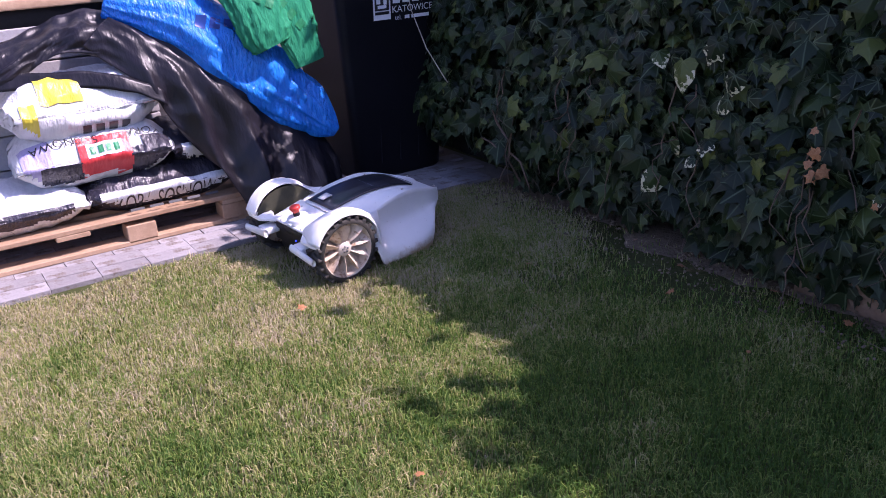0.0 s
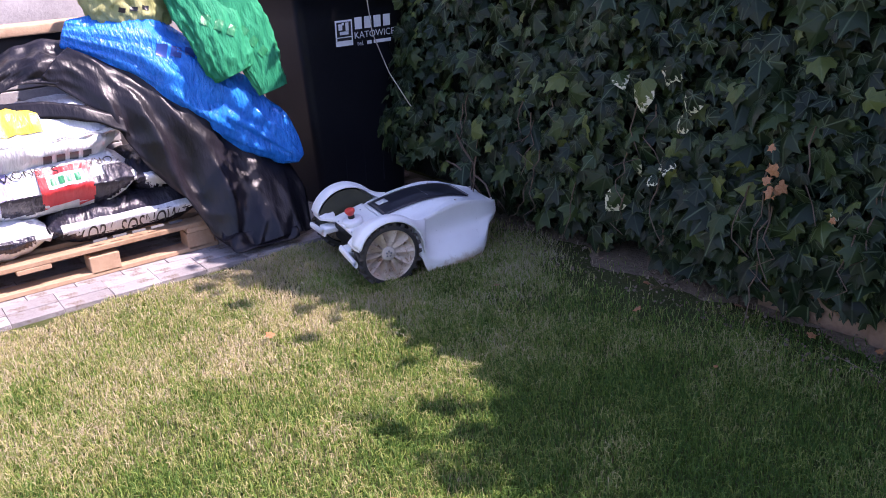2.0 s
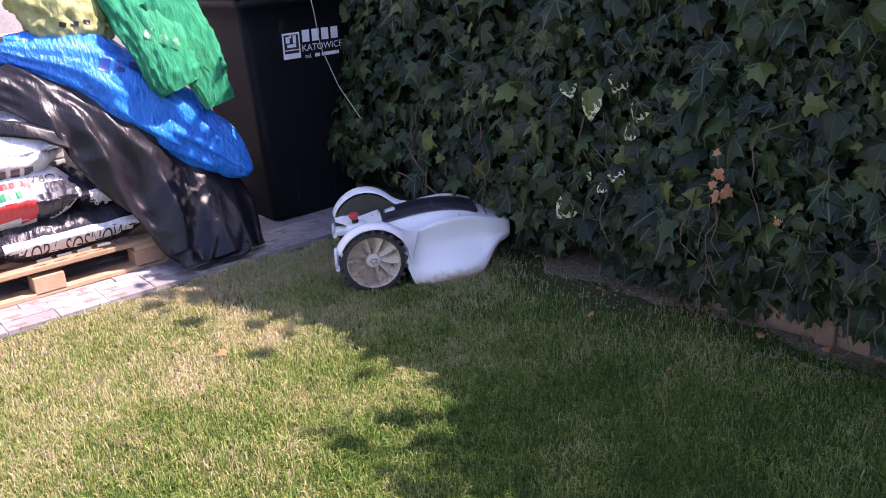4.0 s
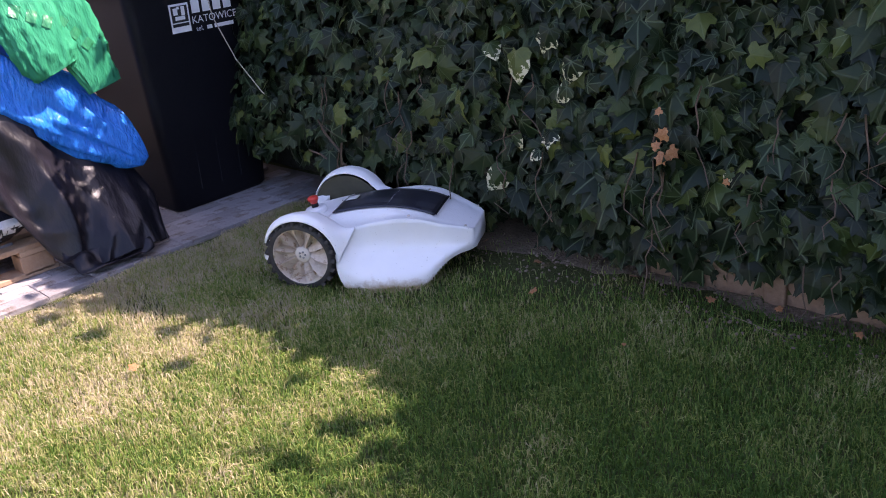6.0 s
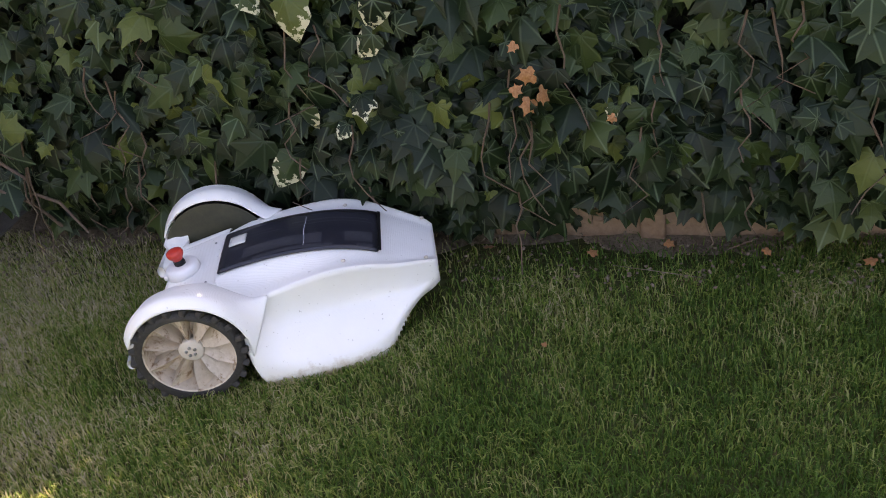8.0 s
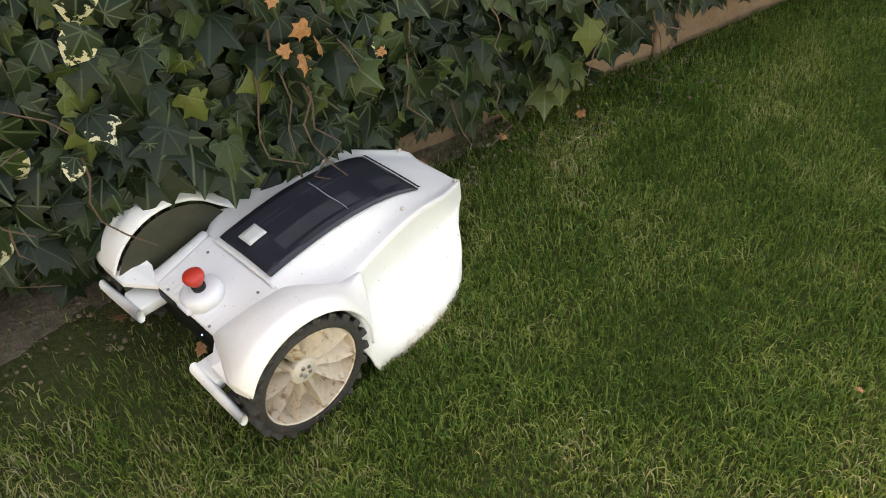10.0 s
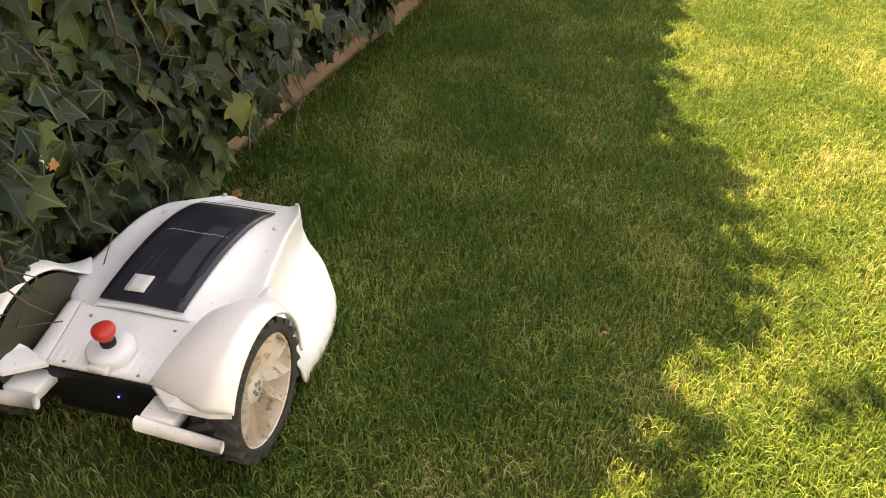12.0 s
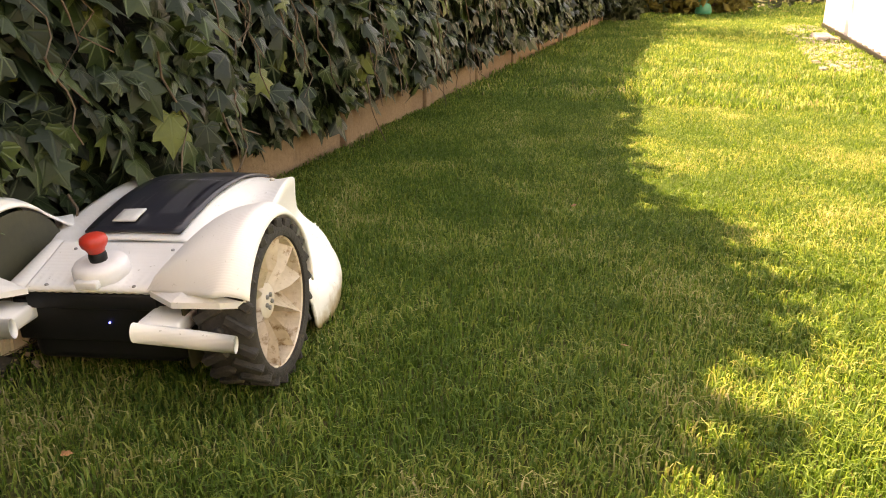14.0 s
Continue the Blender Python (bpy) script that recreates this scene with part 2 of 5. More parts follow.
JOINT = surface("sandy_joint", (0.16, 0.145, 0.13), (0.27, 0.25, 0.22), 8, 90, 0.95, 0.6, spec=0.1)
WOOD = surface("raw_pallet_wood", (0.28, 0.17, 0.10), (0.46, 0.31, 0.20), 6, 50, 0.8, 0.4, 0.005, per_piece=0.3, stain=(0.22, 0.14, 0.08), spec=0.2)
GREY_WOOD = surface("weathered_grey_wood", (0.30, 0.285, 0.29), (0.50, 0.48, 0.48), 6, 60, 0.85, 0.4, 0.005, per_piece=0.2, spec=0.2)
BIN = surface("black_bin_plastic", (0.003, 0.003, 0.005), (0.007, 0.0075, 0.011), 3, 60, 0.5, 0.12, 0.003, spec=0.22, stain=(0.030, 0.030, 0.034), stain_at=0.66)
PRINT = surface("white_print", (0.70, 0.70, 0.72), (0.82, 0.82, 0.84), 20, 150, 0.5, 0.03)
BLACK_FILM = plastic_film("black_builder_film", (0.006, 0.006, 0.008), (0.016, 0.014, 0.020), 0.36, 6, 0.5, spec=0.30)
BLUE_FILM = plastic_film("blue_bag_film", (0.006, 0.15, 0.62), (0.016, 0.27, 0.86), 0.25, 28, 0.9)
GREEN_FILM = plastic_film("green_bag_film", (0.012, 0.20, 0.10), (0.035, 0.34, 0.17), 0.33, 14, 0.8, 0.15)
OLIVE_FILM = plastic_film("yellow_olive_bag_film", (0.30, 0.31, 0.12), (0.46, 0.46, 0.22), 0.35, 12, 0.7, 0.15)
WHITE_FILM = plastic_film("white_sack_film", (0.62, 0.62, 0.64), (0.80, 0.80, 0.81), 0.32, 16, 0.7)
DARK_FILM = plastic_film("dark_sack_film", (0.015, 0.014, 0.02), (0.035, 0.033, 0.05), 0.25, 16, 0.7)
RED_FILM = plastic_film("red_sack_print", (0.55, 0.03, 0.035), (0.70, 0.06, 0.06), 0.3, 16, 0.5)
YELLOW_FILM = plastic_film("yellow_sack_print", (0.66, 0.52, 0.03), (0.78, 0.66, 0.08), 0.32, 16, 0.5)
LILAC_FILM = plastic_film("lilac_sack_print", (0.30, 0.27, 0.48), (0.42, 0.38, 0.6), 0.32, 16, 0.5)
SACKGREEN = plastic_film("green_sack_print", (0.01, 0.16, 0.06), (0.02, 0.25, 0.1), 0.3, 16, 0.5)
INK = surface("black_print", (0.01, 0.01, 0.012), (0.02, 0.02, 0.022), 30, 100, 0.4, 0.03)
NAVY = surface("navy_print", (0.01, 0.04, 0.22), (0.02, 0.06, 0.28), 30, 100, 0.4, 0.03)
GREY_PRINT = surface("grey_print", (0.5, 0.52, 0.55), (0.6, 0.62, 0.65), 30, 100, 0.4, 0.03)
SHED_WALL = surface("white_painted_sheet", (0.45, 0.46, 0.50), (0.62, 0.62, 0.66), 3, 60, 0.6, 0.1)
PEBBLE = surface("pale_pebbles", (0.14, 0.13, 0.12), (0.40, 0.38, 0.36), 9, 60, 0.8, 0.3, per_piece=0.5)
STRING = surface("pale_twine", (0.35, 0.31, 0.25), (0.5, 0.45, 0.36), 60, 300, 0.8, 0.3)
SHRUB = surface("far_foliage", (0.012, 0.022, 0.008), (0.06, 0.075, 0.02), 2.5, 12, 0.7, 0.6, 0.05)
SHRUB_Y = surface("far_autumn_foliage", (0.10, 0.08, 0.015), (0.30, 0.24, 0.05), 3, 12, 0.7, 0.6, 0.05)
TOY_GREEN = surface("green_plastic", (0.01, 0.22, 0.12), (0.02, 0.32, 0.18), 10, 60, 0.4, 0.1)
LED = Nodes("blue_status_light")
LED.bsdf.inputs["Emission Color"].default_value = (0.02, 0.06, 1, 1)
LED.bsdf.inputs["Emission Strength"].default_value = 6.0
LED = LED.done((0.01, 0.02, 0.3), 0.3)


# ---- ground ----
def build_ground():
    bm = bmesh.new()
    xs = sorted({round(v, 3) for v in [-60, -30, -12, -6, *np.linspace(-3.6, 11, 60), 16, 30, 60]})
    ys = sorted({round(v, 3) for v in [-60, -30, -12, -6, *np.linspace(-3.4, 0.5, 28), 3, 12, 30, 60]})
    vs = [[bm.verts.new((x, y, 0.006 * noise.noise((x * 1.7, y * 1.7, 0)) - 0.012)) for y in ys] for x in xs]
    for i in range(len(xs) - 1):
        for j in range(len(ys) - 1):
            bm.faces.new((vs[i][j], vs[i + 1][j], vs[i + 1][j + 1], vs[i][j + 1]))
    tagged(link_mesh("ground", bm, GROUND), "mown lawn soil with thin thatch", "lawn", kind="structure")
    bm = bmesh.new()

    def strip(u, v):
        x = -2.0 + 4.2 * u
        edge = 0.05 - 0.04 * math.exp(-((x + 0.8) / 0.5) ** 2) - 0.10 * noise.noise((x * 2.1, 3, 0)) if x < 0.5 else 0.0 + 0.15 * min((x - 0.5) / 0.5, 1)
        y = edge + (0.5 - edge) * v
        return Vector((x, y, -0.020 + 0.022 * min(1.0, v * 2.5) + 0.010 * noise.noise((x * 5, y * 5, 2)) + 0.005 * noise.noise((x * 23, y * 23, 2))))
    grid_surface(bm, strip, 90, 12)
    tagged(link_mesh("soil_strip", bm, DIRT), "bare dry brown earth along the ivy foot", "soil", kind="structure")


def blades(name, n, x0, x1, y0, y1, h, w, label, keep=None):
    """Many single grass blades in one mesh."""
    x, y = rng.uniform(x0, x1, n), rng.uniform(y0, y1, n)
    if keep is not None:
        ok = keep(x, y)
        x, y = x[ok], y[ok]
        n = len(x)
    # tufts of longer and shorter growth
    tuft = 0.75 + 0.35 * np.sin(x * 7.1 + 2 * np.sin(y * 5.3)) * np.sin(y * 8.3 + 1.7 * np.sin(x * 6.1)) + 0.25 * rng.standard_normal(n)
    hh = h * np.clip(tuft, 0.35, 1.6)
    a, lean, la = rng.uniform(0, 2 * np.pi, n), np.abs(rng.normal(1.1, 0.6, n)), rng.uniform(0, 2 * np.pi, n)
    ww = w * rng.uniform(0.6, 1.3, n)
    dx, dy = np.cos(a) * ww / 2, np.sin(a) * ww / 2
    lx, ly = np.cos(la) * lean * hh, np.sin(la) * lean * hh
    z0 = np.full(n, -0.012)
    co = np.empty((n, 5, 3))
    co[:, 0] = np.stack([x - dx, y - dy, z0], 1)
    co[:, 1] = np.stack([x + dx, y + dy, z0], 1)
    co[:, 2] = np.stack([x + lx * 0.35 - dx * 0.8, y + ly * 0.35 - dy * 0.8, hh * 0.6], 1)
    co[:, 3] = np.stack([x + lx * 0.35 + dx * 0.8, y + ly * 0.35 + dy * 0.8, hh * 0.6], 1)
    co[:, 4] = np.stack([x + lx * 1.1, y + ly * 1.1, hh * (1 - 0.25 * lean).clip(0.4, 1)], 1)
    b = (np.arange(n) * 5)[:, None]
    tri = np.concatenate([b + [0, 1, 3], b + [0, 3, 2], b + [2, 3, 4]], 1).reshape(-1)
    me = bpy.data.meshes.new(name)
    me.vertices.add(n * 5)
    me.vertices.foreach_set("co", co.ravel())
    me.loops.add(n * 9)
    me.loops.foreach_set("vertex_index", tri)
    me.polygons.add(n * 3)
    me.polygons.foreach_set("loop_start", np.arange(0, n * 9, 3))
    me.polygons.foreach_set("loop_total", np.full(n * 3, 3))
    me.update(calc_edges=True)
    me.materials.append(GRASS)
    return tagged(new(name, me), label, "grass", kind="stuff")


def build_grass():
    def near_keep(x, y):
        soil = 0.075 - 0.14 * np.exp(-((x + 0.8) / 0.45) ** 2) - 0.09 * np.sin(x * 4.3 + 1) * np.sin(x * 2.1) + np.clip((x - 0.3) * 0.35, 0, 0.16)
        thin = rng.uniform(0, 1, len(x)) < np.clip((soil - y) / 0.26 + 0.30, 0.04, 1)
        bare = np.sin(x * 3.7 + 1.3) * np.sin(y * 4.9 + 0.4) + 0.5 * np.sin(x * 9.1) * np.sin(y * 8.3 + 2)
        patch = (bare < 0.95) | (rng.uniform(0, 1, len(x)) < 0.45) | (x > -0.2)
        # half bare earth where the mower turns by the ivy, also mimicking the hedge's shade
        foot = np.exp(-((x + 0.45) / 0.55) ** 2 - ((y + 0.12) / 0.30) ** 2) + 0.25 * np.sin(x * 11 + 2) * np.sin(y * 13)
        thin &= rng.uniform(0, 1, len(x)) > 0.75 * np.clip(foot, 0, 1)
        return (x > -1.99 - 0.02 * y + 0.03 * np.sin(y * 9) + 0.015 * np.sin(y * 31)) & thin & patch & (y < 0.16)
    blades("grass", 580000, -2.06, 3.6, -2.9, 0.17, 0.020, 0.0032, "short mown grass, green with dry straw blades", near_keep)
    blades("grass", 130000, 3.6, 11.5, -4.0, 0.15, 0.042, 0.0065, "sunlit short green lawn grass")
    blades("grass", 70000, -2.0, 11.5, -7.5, -2.9, 0.045, 0.010, "short lawn grass further from the hedge", lambda x, y: (x < 5.0) | (y > -2.3))
    blades("grass", 30000, 11.5, 17, -4.0, 0.0, 0.05, 0.012, "sunlit short green lawn grass")


# ---- kerb and ivy ----
def build_kerb():
    kerb = thing("kerb", "ochre concrete kerb boards under the ivy hedge", "kerb", kind="structure")
    x = -0.72
    while x < 10.4:
        ln = 0.98
        h = 0.105 + 0.005 * x + rnd.uniform(-0.008, 0.012)
        y = 0.17 + rnd.uniform(-0.008, 0.008)
        bm = bmesh.new()
        box(bm, (max(x + 0.03, -0.20), y, -0.1), (x + ln - 0.03, y + 0.05, h), 0.006, 2)
        for v in bm.verts:
            v.co += Vector((0, 1, 1)) * 0.004 * noise.noise(v.co * 9)
        part("kerb_board", bm, KERB, kerb)
        if x > 0:
            bm = bmesh.new()
            box(bm, (x - 0.035, y - 0.02, -0.1), (x + 0.035, y + 0.06, h + 0.035), 0.008, 2)
            part("kerb_post", bm, KERB, kerb)
        x += ln


OUT = [(0.0, -0.02), (0.20, -0.16), (0.44, -0.06), (0.56, 0.10), (0.36, 0.26), (0.44, 0.44), (0.52, 0.62), (0.26, 0.60), (0.13, 0.80), (0.0, 1.06)]


OVAL = [(0.0, -0.02), (0.16, -0.13), (0.36, -0.10), (0.49, 0.06), (0.50, 0.28), (0.44, 0.48), (0.34, 0.64), (0.22, 0.78), (0.10, 0.93), (0.0, 1.04)]


def leaf_shape(lobes=1.0, bend=0.25, r=rnd, outline=OUT):
    """One five-lobed ivy leaf, stalk at the origin, tip along +y, face up +z: places, faces, places on the leaf."""
    half = [(x * (1 + 0.12 * r.uniform(-1, 1)), y) for x, y in outline]
    half = [(x * (lobes if i in (3, 6) else 1), y) for i, (x, y) in enumerate(half)]
    left = [(-x * r.uniform(0.9, 1.1), y) for x, y in half[1:-1]][::-1]
    ring = half + left
    mid = [(0, 0.18), (0, 0.52)]
    pts = [*mid, *ring]
    co = [(x, y - 0.1, -bend * abs(x) ** 1.3 - bend * 0.9 * (y - 0.3) ** 2 + (0.03 if i < 2 else 0)) for i, (x, y) in enumerate(pts)]
    n = len(ring)
    faces = []
    for i in range(n):
        j = (i + 1) % n
        c = 0 if (ring[i][1] + ring[j][1]) / 2 < 0.42 else 1
        faces.append((c, 2 + j, 2 + i))
    for i in range(n):
        j = (i + 1) % n
        ci = 0 if (ring[(i - 1) % n][1] + ring[i][1]) / 2 < 0.42 else 1
        cj = 0 if (ring[i][1] + ring[j][1]) / 2 < 0.42 else 1
        if ci != cj:
            faces.append((ci, cj, 2 + i))
    return np.array(co), faces, [(x, y) for x, y in pts]


def leaf_mesh(name, shape, material):
    co, faces, uv = shape
    me = bpy.data.meshes.new(name)
    me.from_pydata([tuple(c) for c in co], [], faces)
    lay = me.uv_layers.new(name="UVMap")
    for lp in me.loops:
        lay.data[lp.index].uv = uv[lp.vertex_index]
    me.materials.append(material)
    return me


SHAPES = [leaf_shape(rnd.uniform(0.85, 1.15), rnd.uniform(0.1, 0.4)) for _ in range(8)]
ROUND = [leaf_shape(1.0, 0.35, rnd, OVAL), leaf_shape(1.05, 0.5, rnd, OVAL), leaf_shape(0.8, 0.3)]


def hedge_top(x):
    return float(np.interp(x, [-3, -1.2, -0.88, -0.61, -0.41, -0.09, 0.28, 0.51, 0.75, 1.2, 1.7, 1.95, 2.12, 2.38, 2.5, 2.62, 2.75, 4.0, 4.9, 6.6, 10.5],
                           [1.85, 1.90, 1.78, 1.66, 1.50, 1.50, 1.48, 1.62, 1.78, 1.78, 1.82, 2.02, 2.12, 2.12, 1.93, 1.66, 1.56, 1.42, 1.20, 1.12, 1.1])) + 0.06 * noise.noise((x * 2.3, 0, 5)) + 0.05 * noise.noise((x * 7, 0, 1))


def hedge_face(x, z):
    low = 0.16 * max(0.0, 1 - z / 0.3) ** 1.3 if x < 0.9 else 0.10 * max(0.0, 1 - z / 0.35)
    swell = 0.07 * noise.noise((x * 1.6, z * 1.6, 0)) + 0.035 * noise.noise((x * 4.5, z * 4.5, 3))
    return 0.03 + low + swell - 0.085 * max(0, 1 - abs(z - 0.45) / 0.45) * (1 if x < 1.0 else 0.4)


def leaf_pose(x, y, z, size, spread=1.0):
    """Leaves hang tip down and lie like shingles, faces out and a little up."""
    spin = rnd.gauss(0, 0.7 * spread)
    tilt = rnd.gauss(0.30, 0.38 * spread)
    yaw = rnd.gauss(0, 0.45 * spread)
    face = Matrix.Rotation(yaw, 3, "Z") @ Matrix.Rotation(math.pi / 2 - tilt, 3, "X")
    m = face @ Matrix.Rotation(math.pi + spin, 3, "Z")
    return Matrix.LocRotScale((x, y, z), m.to_quaternion(), (size,) * 3)


def joined_leaves(name, poses, shapes, material, parent, label):
    cos, faces, uvs, base = [], [], [], 0
    for m in poses:
        co, fs, uv = shapes[rnd.randrange(len(shapes))]
        a = np.array(m)
        cos.append(co @ a[:3, :3].T + a[:3, 3])
        for f in fs:
            faces.append((f[0] + base, f[1] + base, f[2] + base))
            uvs.extend((uv[f[0]], uv[f[1]], uv[f[2]]))
        base += len(co)
    me = bpy.data.meshes.new(name)
    me.from_pydata(np.concatenate(cos).tolist(), [], faces)
    me.uv_layers.new(name="UVMap").data.foreach_set("uv", np.array(uvs, dtype=np.float32).ravel())
    me.materials.append(material)
    ob = new(name, me)
    ob.parent = parent
    return tagged(ob, label, kind="stuff")


def build_ivy():
    ivy = thing("ivy_hedge", "dense dark green ivy hedge hanging over a low kerb", "hedge")
    # added solid core, near-black for the shade between leaves; keeps the shadow solid
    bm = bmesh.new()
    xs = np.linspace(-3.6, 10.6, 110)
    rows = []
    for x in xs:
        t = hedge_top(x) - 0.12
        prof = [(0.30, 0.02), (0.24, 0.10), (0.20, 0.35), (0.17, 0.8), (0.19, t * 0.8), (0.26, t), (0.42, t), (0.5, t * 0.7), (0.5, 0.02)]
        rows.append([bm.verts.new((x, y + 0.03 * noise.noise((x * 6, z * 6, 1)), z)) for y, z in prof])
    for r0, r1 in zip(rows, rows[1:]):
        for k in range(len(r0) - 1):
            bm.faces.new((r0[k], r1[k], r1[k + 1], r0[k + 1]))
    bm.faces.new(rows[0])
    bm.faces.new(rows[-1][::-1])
    part("shade_core", bm, HEDGE_DARK, ivy, "near-black solid core standing in for the shade between the leaves")
    near, rest = [], []
    for k in range(8200):
        x = rnd.uniform(-2.55, 2.7)
        top = hedge_top(x)
        z = rnd.uniform(0.05, top)
        y = hedge_face(x, z) + abs(rnd.gauss(0, 0.075)) - 0.01
        if x > 0.85 and z < 0.165 + 0.05 * noise.noise((x * 5, 1, 1)):
            continue
        if x < -1.7 and z < 0.2:
            continue
        size = 0.072 * rnd.choice((0.6, 0.75, 0.9, 1.0, 1.1, 1.3, 1.5)) * rnd.uniform(0.9, 1.1)
        m = leaf_pose(x, y, z, size)
        (near if -1.0 < x < 0.5 and 0.15 < z < 0.85 and y < hedge_face(x, z) + 0.02 and len(near) < 290 else rest).append(m)
    for k in range(6000):
        x = rnd.uniform(2.7, 10.4)
        z = rnd.uniform(0.16, hedge_top(x))
        rest.append(leaf_pose(x, hedge_face(x, z) + abs(rnd.gauss(0, 0.05)), z, 0.095 * rnd.uniform(0.6, 1.35)))
    # ragged shoots over the top, which break the shadow's edge
    for k in range(2600):
        x = rnd.uniform(-2.6, 10.4)
        z = hedge_top(x) + rnd.uniform(-0.12, 0.16) * (0.4 + abs(noise.noise((x * 3, 7, 0))) * 2)
        rest.append(leaf_pose(x, rnd.uniform(0.05, 0.42), z, 0.085 * rnd.uniform(0.6, 1.3), 2.0))
    # a loose crown of shoots where the hedge stands highest
    for k in range(1000):
        x = rnd.gauss(1.5, 0.38)
        z = hedge_top(x) + abs(rnd.gauss(0, 0.24))
        if noise.noise((x * 4.5, z * 4.5, 8)) > -0.05:
            rest.append(leaf_pose(x, rnd.uniform(0.05, 0.4), z, 0.085 * rnd.uniform(0.6, 1.3), 2.0))
    # thin shoots that stand higher and let patches of sun through
    for k in range(620):
        x = rnd.choice((rnd.gauss(0.72, 0.24), rnd.gauss(0.72, 0.24), rnd.gauss(-0.75, 0.30)))
        z = hedge_top(x) + abs(rnd.gauss(0, 0.26))
        if noise.noise((x * 5.5, z * 5.5, 3)) > 0.02:
            rest.append(leaf_pose(x, rnd.uniform(0.05, 0.4), z, 0.085 * rnd.uniform(0.6, 1.3), 2.0))
    joined_leaves("foliage", rest, SHAPES, LEAF, ivy, "dark glossy ivy leaves with pale veins")
    meshes = [leaf_mesh("leaf", s, LEAF) for s in SHAPES]
    for m in near:
        ob = new("leaf", meshes[rnd.randrange(len(meshes))])
        ob.parent, ob.matrix_local = ivy, m
    # cream-edged leaves
    vm = [leaf_mesh("variegated_leaf", s, LEAF_VAR) for s in ROUND]
    spots = [(-0.60, -0.03, 0.76, 0.105), (-0.38, -0.03, 0.74, 0.080), (-0.46, -0.03, 0.84, 0.085), (-0.40, -0.03, 0.66, 0.070), (-0.62, -0.03, 0.48, 0.080),
             (-0.44, -0.03, 0.52, 0.075), (-0.69, -0.03, 0.33, 0.095), (-0.71, -0.03, 0.79, 0.065), (0.18, -0.03, 0.46, 0.035), (-0.50, -0.03, 0.44, 0.045), (-0.36, -0.03, 0.42, 0.040)]
    for i, (x, y, z, s) in enumerate(spots):
        ob = new("variegated_leaf", vm[i % 3])
        ob.parent = ivy
        ob.matrix_local = leaf_pose(x, min(y, hedge_face(x, z) - 0.02), z + 0.03, s * 1.05, 0.6)
        ob["label"] = "ivy leaf with cream edges"
    dm = leaf_mesh("dry_leaf", SHAPES[2], LEAF_DEAD)
    for x, y, z, s in [(0.0, -0.10, 0.60, 0.042), (0.02, -0.10, 0.555, 0.042), (-0.01, -0.09, 0.53, 0.04), (-0.05, -0.06, 0.55, 0.03), (-0.04, -0.06, 0.66, 0.025), (0.18, -0.06, 0.47, 0.022)]:
        ob = new("dry_leaf", dm)
        ob.parent, ob.matrix_local = ivy, leaf_pose(x, min(y, hedge_face(x, z) - 0.03), z, s, 1.2)
        ob["label"] = "withered orange-brown leaf"
    # hanging shoots
    for k in range(85):
        x = rnd.uniform(-1.7, 4.2)
        z = rnd.uniform(0.22, 0.75)
        p, pts = Vector((x, hedge_face(x, z) - 0.01, z)), []
        ln = rnd.uniform(0.12, 0.3)
        for i in range(6):
            pts.append(p + Vector((0.014 * i * rnd.uniform(-1, 1), -0.010 * i, -ln * i / 5)))
        if pts[-1].z < 0.03:
            continue
        bm = bmesh.new()
        tube(bm, pts, [0.003, 0.003, 0.0025, 0.002, 0.002, 0.0015], 5)
        part("shoot", bm, STEM, ivy)
    # bare forked branch
    for pts in ([(-1.62, 0.04, 0.10), (-1.63, -0.02, 0.22), (-1.58, -0.05, 0.32), (-1.53, -0.06, 0.45)], [(-1.63, -0.02, 0.22), (-1.72, -0.05, 0.29), (-1.80, -0.05, 0.30)],
                [(-1.58, -0.05, 0.32), (-1.66, -0.06, 0.40), (-1.68, -0.07, 0.46)], [(-1.60, -0.03, 0.26), (-1.50, -0.05, 0.24), (-1.46, -0.03, 0.12)]):
        bm = bmesh.new()
        tube(bm, pts, [0.006, 0.005, 0.004, 0.003][: len(pts)], 6)
        part("branch", bm, STEM, ivy)


